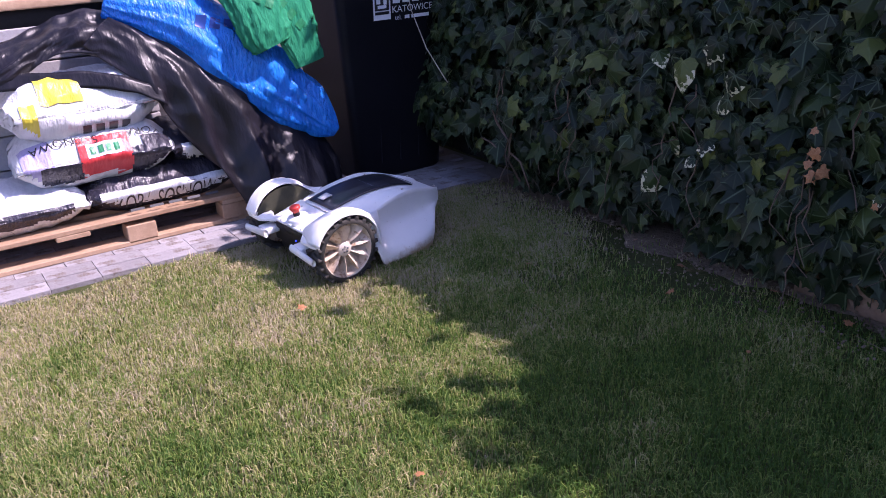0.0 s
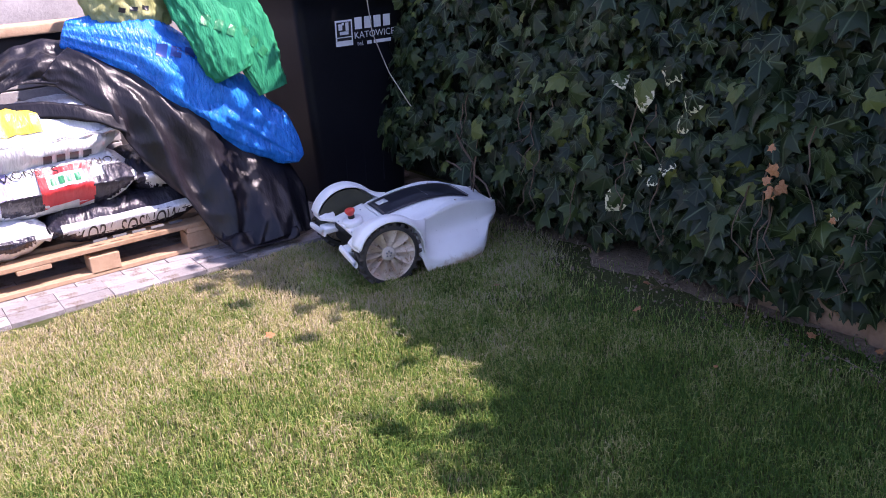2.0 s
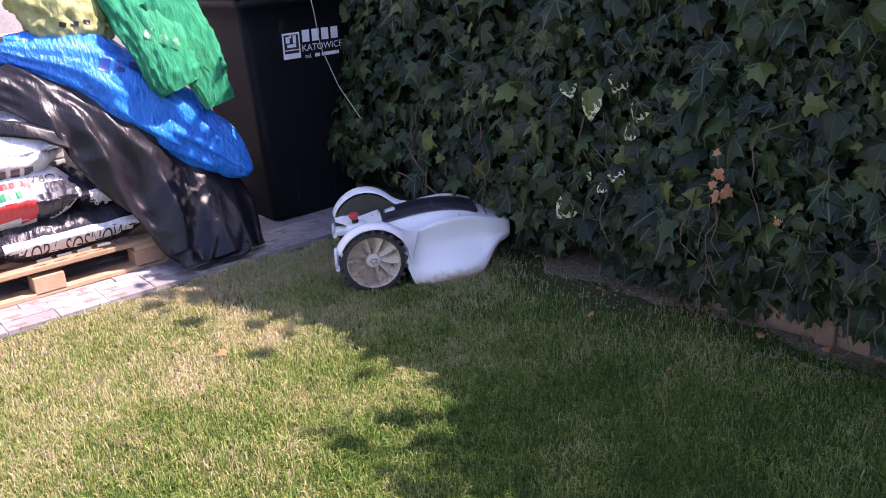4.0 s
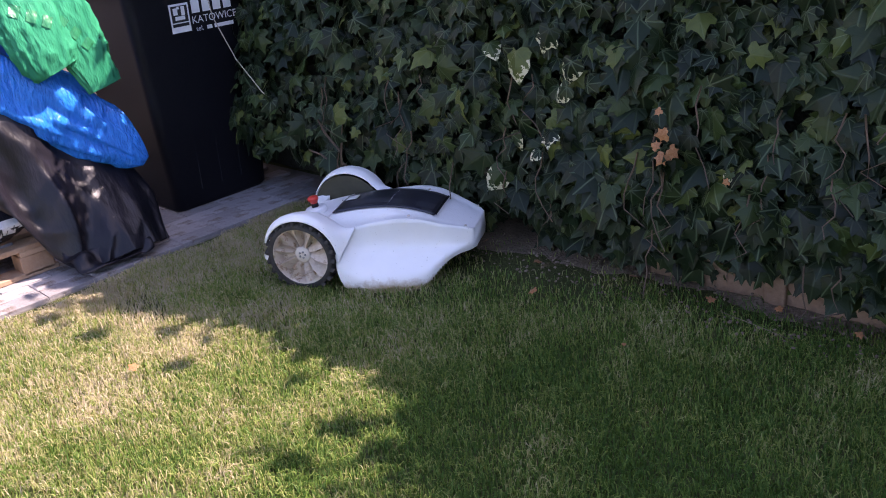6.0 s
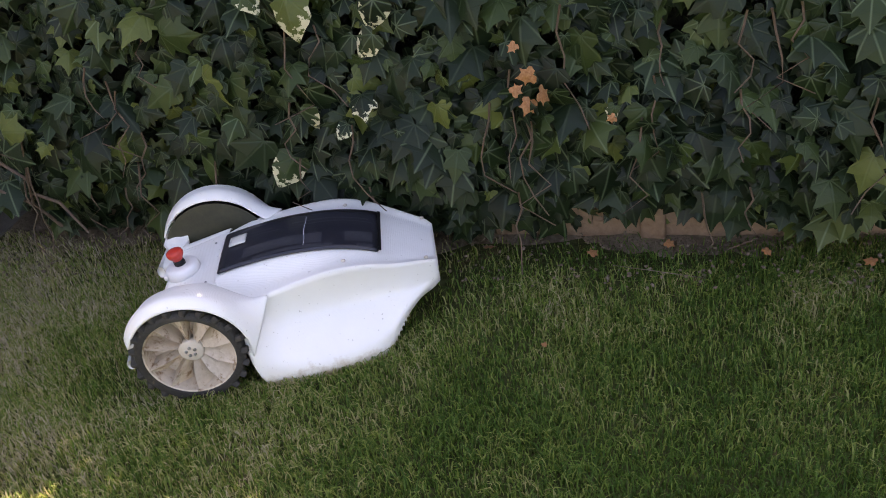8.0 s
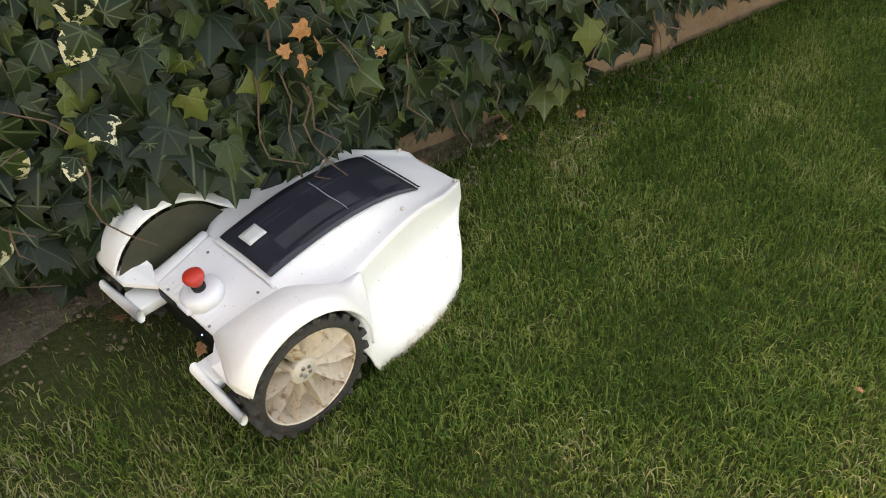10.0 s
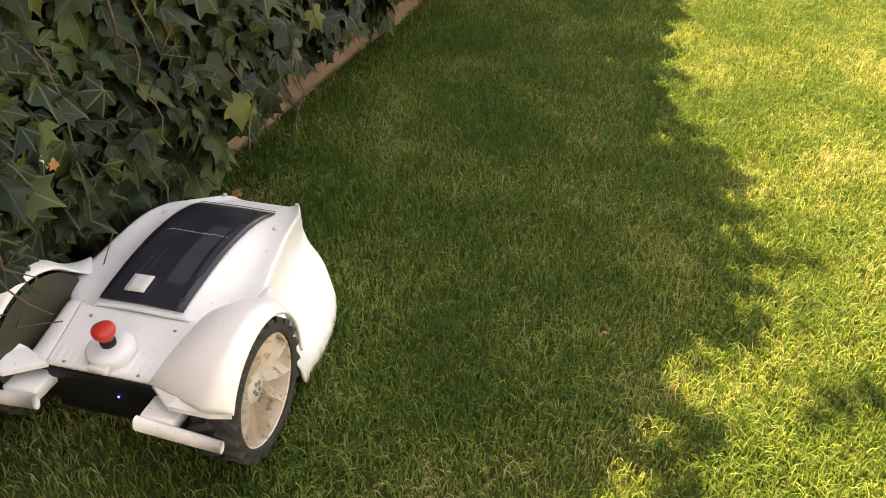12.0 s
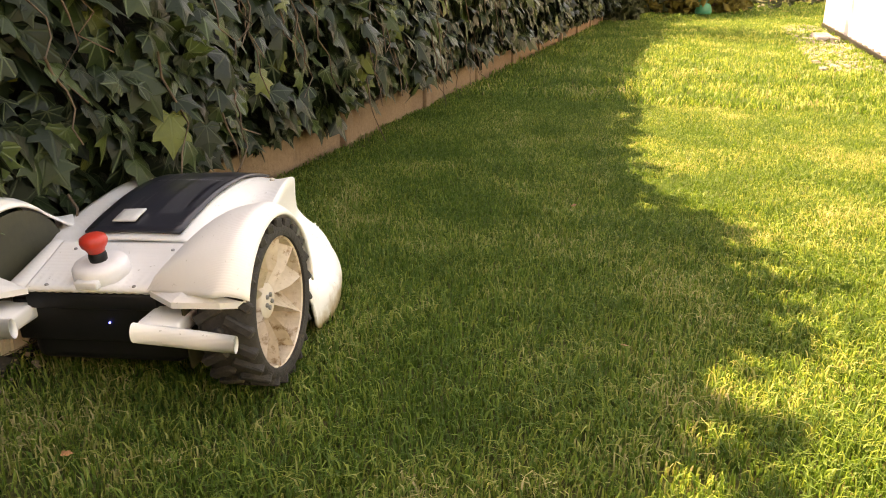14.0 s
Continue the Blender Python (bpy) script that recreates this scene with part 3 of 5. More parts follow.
def build_litter():
    dm = leaf_mesh("fallen_leaf", SHAPES[1], LEAF_DEAD)
    for k, (x, y, s) in enumerate([(0.80, 0.0, 0.05), (0.62, -1.08, 0.025), (0.023, -0.371, 0.025), (-0.421, -0.22, 0.05), (-0.94, -0.454, 0.04), (-0.55, -0.02, 0.05), (0.10, 0.02, 0.05),
                                    (-1.155, -1.332, 0.05), (-0.085, -1.506, 0.045), (-0.2, 0.05, 0.05), (0.3, 0.08, 0.045), (-0.85, 0.03, 0.04), (0.55, 0.05, 0.04), (1.52, -0.85, 0.025)]):
        ob = new("fallen_leaf", dm)
        ob.matrix_world = Matrix.LocRotScale((x, y, 0.03), Euler((rnd.uniform(-0.5, 0.5), rnd.uniform(-0.5, 0.5), rnd.uniform(0, 6))), (s * 0.62,) * 3)
        tagged(ob, "dry brown fallen leaf lying on the ground", "leaf", "fallen leaves")
    bm = bmesh.new()
    tube(bm, [(0.16, -0.02, 0.02), (0.28, -0.06, 0.03), (0.40, -0.08, 0.025)], 0.0010, 5)
    tagged(link_mesh("stick", bm, DIRT), "thin brown dry stick lying on bare earth", "stick")
    bm = bmesh.new()
    for k in range(700):
        x = rnd.uniform(-1.9, 1.3)
        y = rnd.uniform(-0.12, 0.16)
        r = rnd.uniform(0.002, 0.008)
        bmesh.ops.create_icosphere(bm, subdivisions=1, radius=r, matrix=Matrix.LocRotScale((x, y, 0.012), Euler((rnd.uniform(0, 3), 0, rnd.uniform(0, 3))), (1, rnd.uniform(0.5, 1), 0.6)))
    tagged(link_mesh("earth_crumbs", bm, DIRT, smooth=False), "loose crumbs of dry earth below the ivy", "soil", kind="stuff")


# ---- mower ----
WHEEL_Z, WHEEL_Y = 0.130, 0.248


# half cross-sections of the hood: station, then y and z of each line: ridge, panel edge, scoop, shoulder, valley, upper bulge, widest bulge, lower edge
HOOD = [
    (0.055, [0, .221, .095, .218, .118, .208, .140, .204, .150, .200, .156, .196, .162, .190, .168, .180]),
    (0.100, [0, .231, .095, .228, .130, .211, .172, .205, .190, .198, .198, .186, .204, .172, .208, .150]),
    (0.140, [0, .238, .095, .235, .142, .210, .208, .204, .236, .186, .258, .160, .280, .120, .288, .072]),
    (0.160, [0, .241, .096, .238, .146, .212, .210, .207, .229, .168, .260, .128, .287, .078, .290, .014]),
    (0.205, [0, .247, .096, .244, .148, .218, .203, .216, .208, .146, .246, .100, .286, .052, .282, -.012]),
    (0.270, [0, .251, .097, .248, .147, .227, .193, .229, .186, .136, .238, .092, .288, .044, .284, -.016]),
    (0.360, [0, .247, .098, .244, .142, .235, .180, .239, .166, .130, .224, .090, .276, .042, .272, -.016]),
    (0.430, [0, .233, .098, .230, .134, .226, .166, .232, .150, .126, .200, .090, .252, .046, .252, -.010]),
    (0.470, [0, .218, .095, .216, .126, .213, .155, .220, .142, .124, .182, .092, .228, .056, .230, .010]),
    (0.515, [0, .197, .088, .196, .114, .195, .140, .204, .136, .124, .162, .102, .190, .082, .184, .056]),
    (0.560, [0, .180, .076, .180, .098, .180, .120, .189, .120, .120, .132, .106, .138, .094, .128, .076]),
    (0.600, [0, .165, .060, .165, .080, .166, .102, .175, .104, .120, .104, .110, .102, .100, .092, .080]),
    (0.618, [0, .156, .050, .156, .066, .157, .088, .164, .092, .120, .090, .110, .084, .100, .070, .084]),
]


def glide(x, tab):
    """A row of the table at x, eased through the stations with no corner."""
    i = max(0, min(len(tab) - 2, sum(1 for t in tab if t[0] <= x) - 1))
    xs, ys = [t[0] for t in tab], [np.array(t[1]) for t in tab]

    def slope(k):
        lo, hi = max(0, k - 1), min(len(tab) - 1, k + 1)
        return (ys[hi] - ys[lo]) / (xs[hi] - xs[lo])
    h = xs[i + 1] - xs[i]
    t = (x - xs[i]) / h
    return (ys[i] * (1 + 2 * t) * (1 - t) ** 2 + slope(i) * h * t * (1 - t) ** 2 + ys[i + 1] * t * t * (3 - 2 * t) + slope(i + 1) * h * t * t * (t - 1))


def hood_point(x, line):
    row = glide(x, HOOD)
    return float(row[2 * line]), float(row[2 * line + 1])


def build_mower():
    mower = thing("robot_mower", "white home-built robot lawn mower with big muddy wheels", "mower")
    # hood
    bm = bmesh.new()
    stations = [0.055 + (0.618 - 0.055) * i / 70 for i in range(71)]
    rows = []
    for x in stations:
        r = glide(x, HOOD)
        half = [Vector((r[2 * k], r[2 * k + 1])) for k in range(8)]
        # finer lines between the given ones; the panel's edge and the shoulder stay crisp
        fine = []
        for k in range(7):
            p1, p2 = half[k], half[k + 1]
            p0 = p1 if k in (0, 1, 3) else half[k - 1]
            p3 = p2 if k in (0, 2, 6) else half[k + 2]
            for t in (0, 0.25, 0.5, 0.75):
                fine.append(0.5 * (2 * p1 + (p2 - p0) * t + (2 * p0 - 5 * p1 + 4 * p2 - p3) * t * t + (3 * p1 - p0 - 3 * p2 + p3) * t ** 3))
        fine.append(half[-1])
        pts = [(-y, z) for y, z in fine[::-1]] + [tuple(q) for q in fine[1:]]
        rows.append([bm.verts.new((x, y, z)) for y, z in pts])
    for i, (r0, r1) in enumerate(zip(rows, rows[1:])):
        for k in range(len(r0) - 1):
            bm.faces.new((r0[k], r1[k], r1[k + 1], r0[k + 1]))
    bm.faces.new(rows[-1][::-1])
    bmesh.ops.smooth_vert(bm, verts=[v for v in bm.verts if not v.is_boundary], factor=0.25, use_axis_x=True, use_axis_y=True, use_axis_z=True)
    bmesh.ops.recalc_face_normals(bm, faces=bm.faces)
    hood = solid(part("hood", bm, WHITE, mower, "white printed hood with worn soiled lower edge"), 0.006)
    for s in (-1, 1):
        bm = bmesh.new()
        for k in range(7):
            x = 0.478 + 0.0075 * k
            y, z = hood_point(x, 7)
            box(bm, (x, s * (y - 0.004) - 0.004, z - 0.004), (x + 0.0035, s * (y - 0.004) + 0.004, z + 0.035), 0.0008, 1)
        part("ribbed_edge", bm, WHITE, mower)
    # under-body
    bm = bmesh.new()
    box(bm, (-0.07, -0.140, 0.040), (0.40, 0.140, 0.160), 0.02, 3)
    part("chassis", bm, BLACK_PLASTIC, mower, "dark chassis below the hood")
    # rear deck
    def deck_z(x):
        return 0.183 + 0.030 * (x + 0.09) / 0.152

    bm = bmesh.new()
    grid_surface(bm, lambda u, v: Vector((-0.090 + 0.152 * u, (2 * v - 1) * (0.112 + 0.022 * u), deck_z(-0.090 + 0.152 * u) + 0.0007 * math.sin(v * 90) * (1 if u < 0.3 else 0))), 12, 60)
    solid(part("rear_deck", bm, WHITE, mower, "flat white rear deck with screws"), 0.008)
    bm = bmesh.new()
    box(bm, (-0.080, -0.150, 0.085), (-0.066, 0.150, 0.160), 0.003, 2)
    box(bm, (-0.090, -0.116, 0.146), (-0.076, 0.116, 0.173), 0.003, 2)
    part("rear_panel", bm, BLACK_PLASTIC, mower, "black rear panel")
    bm = bmesh.new()
    bmesh.ops.create_uvsphere(bm, u_segments=10, v_segments=8, radius=0.0017, matrix=Matrix.Translation((-0.0815, -0.022, 0.120)))
    part("status_light", bm, LED, mower, "small glowing blue light")
    for x, y in ((0.030, -0.092), (-0.082, -0.078), (-0.082, 0.078), (0.030, 0.092), (-0.012, -0.116), (-0.030, -0.113)):
        bm = bmesh.new()
        lathe(bm, [(0.0032, 0.0), (0.0032, 0.002), (0.002, 0.003)], 12, "z", Matrix.Translation((x, y, deck_z(x))))
        part("screw", bm, SCREW, mower)
    # stop button on its round base
    stop = new("stop_button")
    stop.parent = mower
    stop.matrix_local = pose(-0.044, -0.002, 0.190, 0, -8, 0)
    stop["label"] = "red mushroom stop button on a round white base"
    bm = bmesh.new()
    lathe(bm, [(0.046, 0.0), (0.045, 0.02), (0.040, 0.026), (0.024, 0.028)], 32, "z")
    box(bm, (-0.052, -0.02, 0.0), (-0.038, 0.02, 0.014), 0.003, 2)
    part("button_base", bm, WHITE_CLEAN, stop)
    bm = bmesh.new()
    lathe(bm, [(0.014, 0.026), (0.015, 0.036), (0.013, 0.046)], 24, "z")
    part("button_collar", bm, BLACK_PLASTIC, stop)
    bm = bmesh.new()
    lathe(bm, [(0.013, 0.042), (0.016, 0.050), (0.021, 0.056), (0.0225, 0.063), (0.021, 0.069), (0.015, 0.0725), (0.004, 0.074)], 28, "z")
    part("button_head", bm, RED, stop, "red mushroom head")
    # solar panel, arched over the hood
    bm = bmesh.new()

    def film(u, v):
        x = 0.066 + 0.408 * u
        y = (v - 0.5) * 2 * (0.092 + 0.005 * u)
        y0, z0 = hood_point(x, 0)
        _, z1 = hood_point(x, 1)
        t = abs(y) / 0.098
        return Vector((x, y, z0 + (z1 - z0) * t + 0.004))
    grid_surface(bm, film, 24, 10)
    bmesh.ops.recalc_face_normals(bm, faces=bm.faces)
    solid(part("solar_panel", bm, PANEL, mower, "dark solar panel arched over the hood"), 0.004, 1)
    for y0, y1, x1 in ((-0.086, -0.072, 0.445), (-0.064, -0.020, 0.445), (0.028, 0.033, 0.445), (0.044, 0.050, 0.445)):
        bm = bmesh.new()
        grid_surface(bm, lambda u, v: film((0.02 + (x1 - 0.068) * u) / 0.408, 0.5 + (y0 + (y1 - y0) * v) / 0.19) + Vector((0, 0, 0.0052 + 0.0015 * math.sin(9 * u + 30 * y0))), 20, 2)
        bmesh.ops.recalc_face_normals(bm, faces=bm.faces)
        part("panel_strip", bm, PANEL_B, mower)
    bm = bmesh.new()
    grid_surface(bm, lambda u, v: film(0.55 + 0.003 * u, 0.10 + 0.75 * v) + Vector((0.0015 * math.sin(v * 9), 0, 0.0078)), 1, 24)
    part("panel_wire", bm, GREY_PRINT, mower)
    bm = bmesh.new()
    grid_surface(bm, lambda u, v: film(0.05 + 0.11 * u, 0.52 + 0.24 * v) + Vector((0, 0, 0.008)), 4, 4)
    bmesh.ops.recalc_face_normals(bm, faces=bm.faces)
    solid(part("sensor_tile", bm, STICKER, mower, "small square pale tile on the panel"), 0.003, 1)
    bm = bmesh.new()
    for k in range(24):
        u = k / 24
        p, q = film(1.0, u), film(1.0, u + 1 / 24)
        bm.faces.new([bm.verts.new(c) for c in (p + Vector((0.002, 0, 0.006)), p + Vector((0.010, 0, 0.003)), q + Vector((0.010, 0, 0.003)), q + Vector((0.002, 0, 0.006)))])
    part("panel_end_strip", bm, BLACK_PLASTIC, mower)
    for x, y, line in ((0.39, -0.138, 2), (0.39, 0.138, 2), (0.592, -0.098, 3), (0.592, 0.098, 3)):
        bm = bmesh.new()
        z = hood_point(x, line)[1] + 0.001
        lathe(bm, [(0.0055, 0.0), (0.0055, 0.003), (0.003, 0.005)], 12, "z", Matrix.Translation((x, y, z)))
        part("screw", bm, HUB, mower)
    # wheel arches
    def arc(deg, r, y):
        return Vector((0.006 + r * math.cos(radians(deg)), y, 0.128 + r * math.sin(radians(deg))))

    def crest(u):
        """The arch's highest line, from its tail to where it runs out on the shoulder."""
        if u < 0.72:
            return arc(156 - 106 * u / 0.72, 0.163, 0.240 + 0.018 * math.sin(math.pi * u))
        f = (u - 0.72) / 0.28
        p = arc(50, 0.163, 0.2535)
        return p.lerp(Vector((0.205, 0.208, 0.216)), f) + Vector((0, 0, -0.012 * math.sin(math.pi * f)))
    for s in (-1, 1):
        bm = bmesh.new()

        def arch(u, v):
            c, o = crest(u), arc(157 - 165 * u, 0.146, 0.293)
            if s < 0:
                ix = max(-0.090, min(0.16, c.x))
                i = Vector((ix, 0.106 + 0.026 * (ix + 0.09) / 0.15 + 0.45 * max(0.0, ix - 0.06), deck_z(ix) - 0.002 if ix < 0.055 else 0.206 - 0.04 * (ix - 0.055)))
            else:
                # on this side the arch stands open towards the deck
                i = arc(157 - 107 * min(1, u / 0.72), 0.157, 0.196).lerp(Vector((0.160, 0.180, 0.204)), max(0, (u - 0.72) / 0.28) ** 1.4)
            if v < 0.55:
                f = v / 0.55
                p = i.lerp(c, f)
                p.z = i.z + (c.z - i.z) * f ** 0.6 + 0.010 * math.sin(math.pi * f) * math.sin(math.pi * u)
            else:
                f = (v - 0.55) / 0.45
                p = c.lerp(o, f) + (arc(90 + 60 * (0.5 - u), 1, 0) - arc(0, 0, 0)) * 0.008 * math.sin(math.pi * f)
            return Vector((p.x, s * p.y, p.z))
        grid_surface(bm, arch, 48, 16)
        bmesh.ops.recalc_face_normals(bm, faces=bm.faces)
        f = part("fender", bm, WHITE, mower, "white rounded wheel arch" if s < 0 else "white wheel arch round a dark opening")
        solid(f, 0.005, 0)
        bm = bmesh.new()
        if s > 0:
            def liner(u, v):
                top = arc(160 - 145 * u, 0.150, 0)
                return Vector((top.x, 0.178 + 0.014 * v, 0.150 + (max(top.z, 0.152) - 0.150) * v))
            grid_surface(bm, liner, 24, 6)
            part("wheel_well", bm, DARK_WELL, mower, "dark olive liner of the wheel opening")
            # lip between the deck and the opening
            bm = bmesh.new()
            grid_surface(bm, lambda u, v: Vector((-0.088 + 0.150 * u, 0.110 + 0.022 * u + (0.052 - 0.014 * u) * v, deck_z(-0.088 + 0.150 * u) - 0.002 + 0.006 * math.sin(math.pi * v) - 0.008 * v)), 12, 6)
            bmesh.ops.recalc_face_normals(bm, faces=bm.faces)
            solid(part("deck_lip", bm, WHITE, mower), 0.005)
        else:
            box(bm, (-0.115, -0.176, 0.06), (0.14, -0.172, 0.176))
            part("wheel_well", bm, DARK_WELL, mower)
        # flat corner skirt behind the arch
        bm = bmesh.new()
        t = [(-0.090, 0.108, 0.182), (-0.138, 0.170, 0.184), (-0.140, 0.250, 0.186), (-0.128, 0.288, 0.184), (-0.080, 0.262, 0.232), (-0.066, 0.170, 0.204 if s < 0 else 0.188)]
        up = [bm.verts.new((x, s * y, z)) for x, y, z in t]
        lo = [bm.verts.new((x, s * y, z - 0.010)) for x, y, z in t]
        m0 = bm.verts.new((-0.104, s * 0.195, 0.206 if s < 0 else 0.196))
        for k in range(6):
            j = (k + 1) % 6
            bm.faces.new((up[k], up[j], m0))
            bm.faces.new((up[k], lo[k], lo[j], up[j]))
        bm.faces.new(lo)
        bmesh.ops.recalc_face_normals(bm, faces=bm.faces)
        part("corner_skirt", bm, WHITE, mower, smooth=False)
    # rear bumpers
    for s in (-1, 1):
        bumper = new("bumper")
        bumper.parent = mower
        bumper["label"] = "white angled rear bumper bar"
        bm = bmesh.new()
        box(bm, (-0.142, min(s * 0.108, s * 0.180), 0.124), (-0.070, max(s * 0.108, s * 0.180), 0.152), 0.006, 2)
        part("arm", bm, WHITE, bumper)
        bm = bmesh.new()
        tube(bm, [(-0.146, s * 0.104, 0.136), (-0.148, s * 0.16, 0.132), (-0.149, s * 0.22, 0.127), (-0.149, s * 0.272, 0.122)], [0.017, 0.0165, 0.016, 0.0145], 16)
        for v in bm.verts:
            v.co.x = -0.149 + (v.co.x + 0.149) * 0.6
        part("bar", bm, WHITE, bumper)
    # drive wheels
    wheels = []
    bm = bmesh.new()
    box(bm, (-0.009, -0.025, -0.008), (0.008, 0.025, 0.008), 0.0025, 1)
    lug = bpy.data.meshes.new("lug")
    bm.to_mesh(lug)
    bm.free()
    lug.materials.append(TYRE)
    for s in (-1, 1):
        w = new("wheel")
        w.parent = mower
        w.matrix_local = pose(0, s * WHEEL_Y, WHEEL_Z)
        w["label"] = "big drive wheel with chunky tyre and cream rim"
        bm = bmesh.new()
        lathe(bm, [(0.111, -0.044), (0.125, -0.047), (0.131, -0.036), (0.1325, 0.0), (0.131, 0.036), (0.125, 0.047), (0.111, 0.044), (0.1085, 0.0), (0.111, -0.044)], 48, "y", None, False)
        part("tyre", bm, TYRE, w, "black lugged tyre caked with mud")
        for k in range(22):
            a = 2 * math.pi * k / 22
            for side in (-1, 1):
                ob = new("lug", lug)
                ob.parent = w
                ob.matrix_local = Matrix.Rotation(-(a + side * 0.07), 4, "Y") @ Matrix.Translation((0.132, side * 0.024, 0)) @ Matrix.Rotation(side * 0.5, 4, "X")
        bm = bmesh.new()
        lathe(bm, [(0.110, -0.02), (0.1125, 0.034), (0.110, 0.040), (0.107, 0.038), (0.103, -0.016), (0.026, -0.024), (0.026, -0.030)], 48, "y", Matrix.Scale(s, 4, (0, 1, 0)))
        for k in range(10):
            # a twisted blade, high on one edge, falling to the next
            a0, a1 = 2 * math.pi * (k + 0.10) / 10, 2 * math.pi * (k + 0.78) / 10
            top, low = [], []
            for r, f, hgt in ((0.024, 0.0, 0.014), (0.024, 1.0, 0.004), (0.064, 1.0, -0.010), (0.108, 0.97, -0.008), (0.108, 0.04, 0.040), (0.064, 0.0, 0.034)):
                aa = a0 + (a1 - a0) * f
                top.append(bm.verts.new((r * math.cos(aa), s * hgt, r * math.sin(aa))))
                low.append(bm.verts.new((r * math.cos(aa), s * -0.026, r * math.sin(aa))))
            mid = bm.verts.new((0.066 * math.cos((a0 + a1) / 2), s * 0.014, 0.066 * math.sin((a0 + a1) / 2)))
            for i in range(6):
                bm.faces.new((top[i], top[(i + 1) % 6], mid))
                bm.faces.new((top[i], top[(i + 1) % 6], low[(i + 1) % 6], low[i]))
        bmesh.ops.recalc_face_normals(bm, faces=bm.faces)
        part("rim", bm, RIM, w, "cream plastic rim with ten blades, soiled", smooth=False)
        bm = bmesh.new()
        lathe(bm, [(0.030, -0.01), (0.031, 0.015), (0.027, 0.019), (0.004, 0.0195)], 28, "y", Matrix.Scale(s, 4, (0, 1, 0)))
        hubp = part("hub", bm, HUB, w)
        for k in range(5):
            a = 2 * math.pi * k / 5 + 0.3
            bm = bmesh.new()
            lathe(bm, [(0.0042, 0.018), (0.0042, 0.0225), (0.002, 0.023)], 6, "y", Matrix.Translation((0.0115 * math.cos(a), 0, 0.0115 * math.sin(a))) @ Matrix.Scale(s, 4, (0, 1, 0)))
            part("bolt", bm, SCREW, hubp)
        wheels.append(w)
    bm = bmesh.new()
    tube(bm, [(0, -0.2, 0.13), (0, 0.2, 0.13)], 0.012, 12)
    part("axle", bm, BLACK_PLASTIC, mower)
    # caster under the nose
    bm = bmesh.new()
    lathe(bm, [(0.03, -0.02), (0.05, -0.016), (0.05, 0.016), (0.03, 0.02)], 24, "y", Matrix.Translation((0.46, 0, 0.052)))
    part("caster", bm, TYRE, mower)
    return mower, wheels


# ---- paving, bin, pallet, sacks ----
def build_paving():
    bm = bmesh.new()
    box(bm, (-6.0, -6.0, -0.08), (-2.005, 0.32, -0.004))
    pav = tagged(link_mesh("pavement", bm, JOINT, smooth=False), "grey concrete paving beside the lawn", "pavement", kind="structure")
    shapes = []
    for k in range(6):
        bm = bmesh.new()
        box(bm, (-0.0495, -0.0995, -0.03), (0.0495, 0.0995, 0.012), 0.002, 1)
        for v in bm.verts:
            v.co += Vector([0.0012 * rnd.uniform(-1, 1) for _ in range(3)])
        me = bpy.data.meshes.new("paver")
        bm.to_mesh(me)
        bm.free()
        me.materials.append(PAVER)
        shapes.append(me)
    # edging row, laid lengthways
    y = -2.95
    while y < 0.25:
        ob = new("paver", shapes[rnd.randrange(6)])
        ob.parent, ob.matrix_local = pav, pose(-2.058 - 0.004 * (y + 1), y, rnd.uniform(-0.002, 0.002), 0, 0, 180 * rnd.randrange(2))
        y += 0.2005
    col = 0
    x = -2.16
    while x > -3.05:
        y = -2.95 + 0.1 * (col % 2)
        while y < 0.25:
            ob = new("paver", shapes[rnd.randrange(6)])
            ob.parent, ob.matrix_local = pav, pose(x, y, rnd.uniform(-0.002, 0.002), rnd.uniform(-0.4, 0.4), rnd.uniform(-0.4, 0.4), 180 * rnd.randrange(2))
            y += 0.2005
        x -= 0.1005
        col += 1


def text_mesh(words, size, material, name, parent, m, label="", onto=None, lift=0.003):
    cu = bpy.data.curves.new(name, "FONT")
    cu.body, cu.size, cu.align_x, cu.align_y = words, size, "CENTER", "CENTER"
    tmp = bpy.data.objects.new(name, cu)
    me = bpy.data.meshes.new_from_object(tmp)
    bpy.data.objects.remove(tmp)
    me.materials.append(material)
    bm = bmesh.new()
    bm.from_mesh(me)
    bmesh.ops.triangulate(bm, faces=bm.faces)
    if onto is not None:
        for _ in range(2):
            bmesh.ops.subdivide_edges(bm, edges=[e for e in bm.edges if e.calc_length() > 0.02], cuts=1)
    bmesh.ops.transform(bm, matrix=m, verts=bm.verts)
    if onto is not None:
        drape(bm, onto, m.to_3x3() @ Vector((0, 0, 1)), lift)
    bm.to_mesh(me)
    bm.free()
    ob = new(name, me)
    ob.parent = parent
    if label:
        ob["label"] = label
    return ob


def drape(bm, tree, normal, lift):
    """Lay a flat print on a sack's skin, along the print's own normal."""
    off = []
    for v in bm.verts:
        hit, nrm, _, _ = tree.ray_cast(v.co + normal * 0.3, -normal)
        if hit is not None and (hit - v.co).length < 0.12:
            v.co = hit + normal * lift
        else:
            off.append(v)
    if off and len(off) < len(bm.verts):
        bmesh.ops.delete(bm, geom=off, context="VERTS")


def patch(name, material, parent, m, w, h, onto, lift=0.002, label="", n=22):
    bm = bmesh.new()
    grid_surface(bm, lambda u, v: m @ Vector(((u - 0.5) * w, (v - 0.5) * h, 0)), n, n)
    drape(bm, onto, m.to_3x3() @ Vector((0, 0, 1)), lift)
    return part(name, bm, material, parent, label)


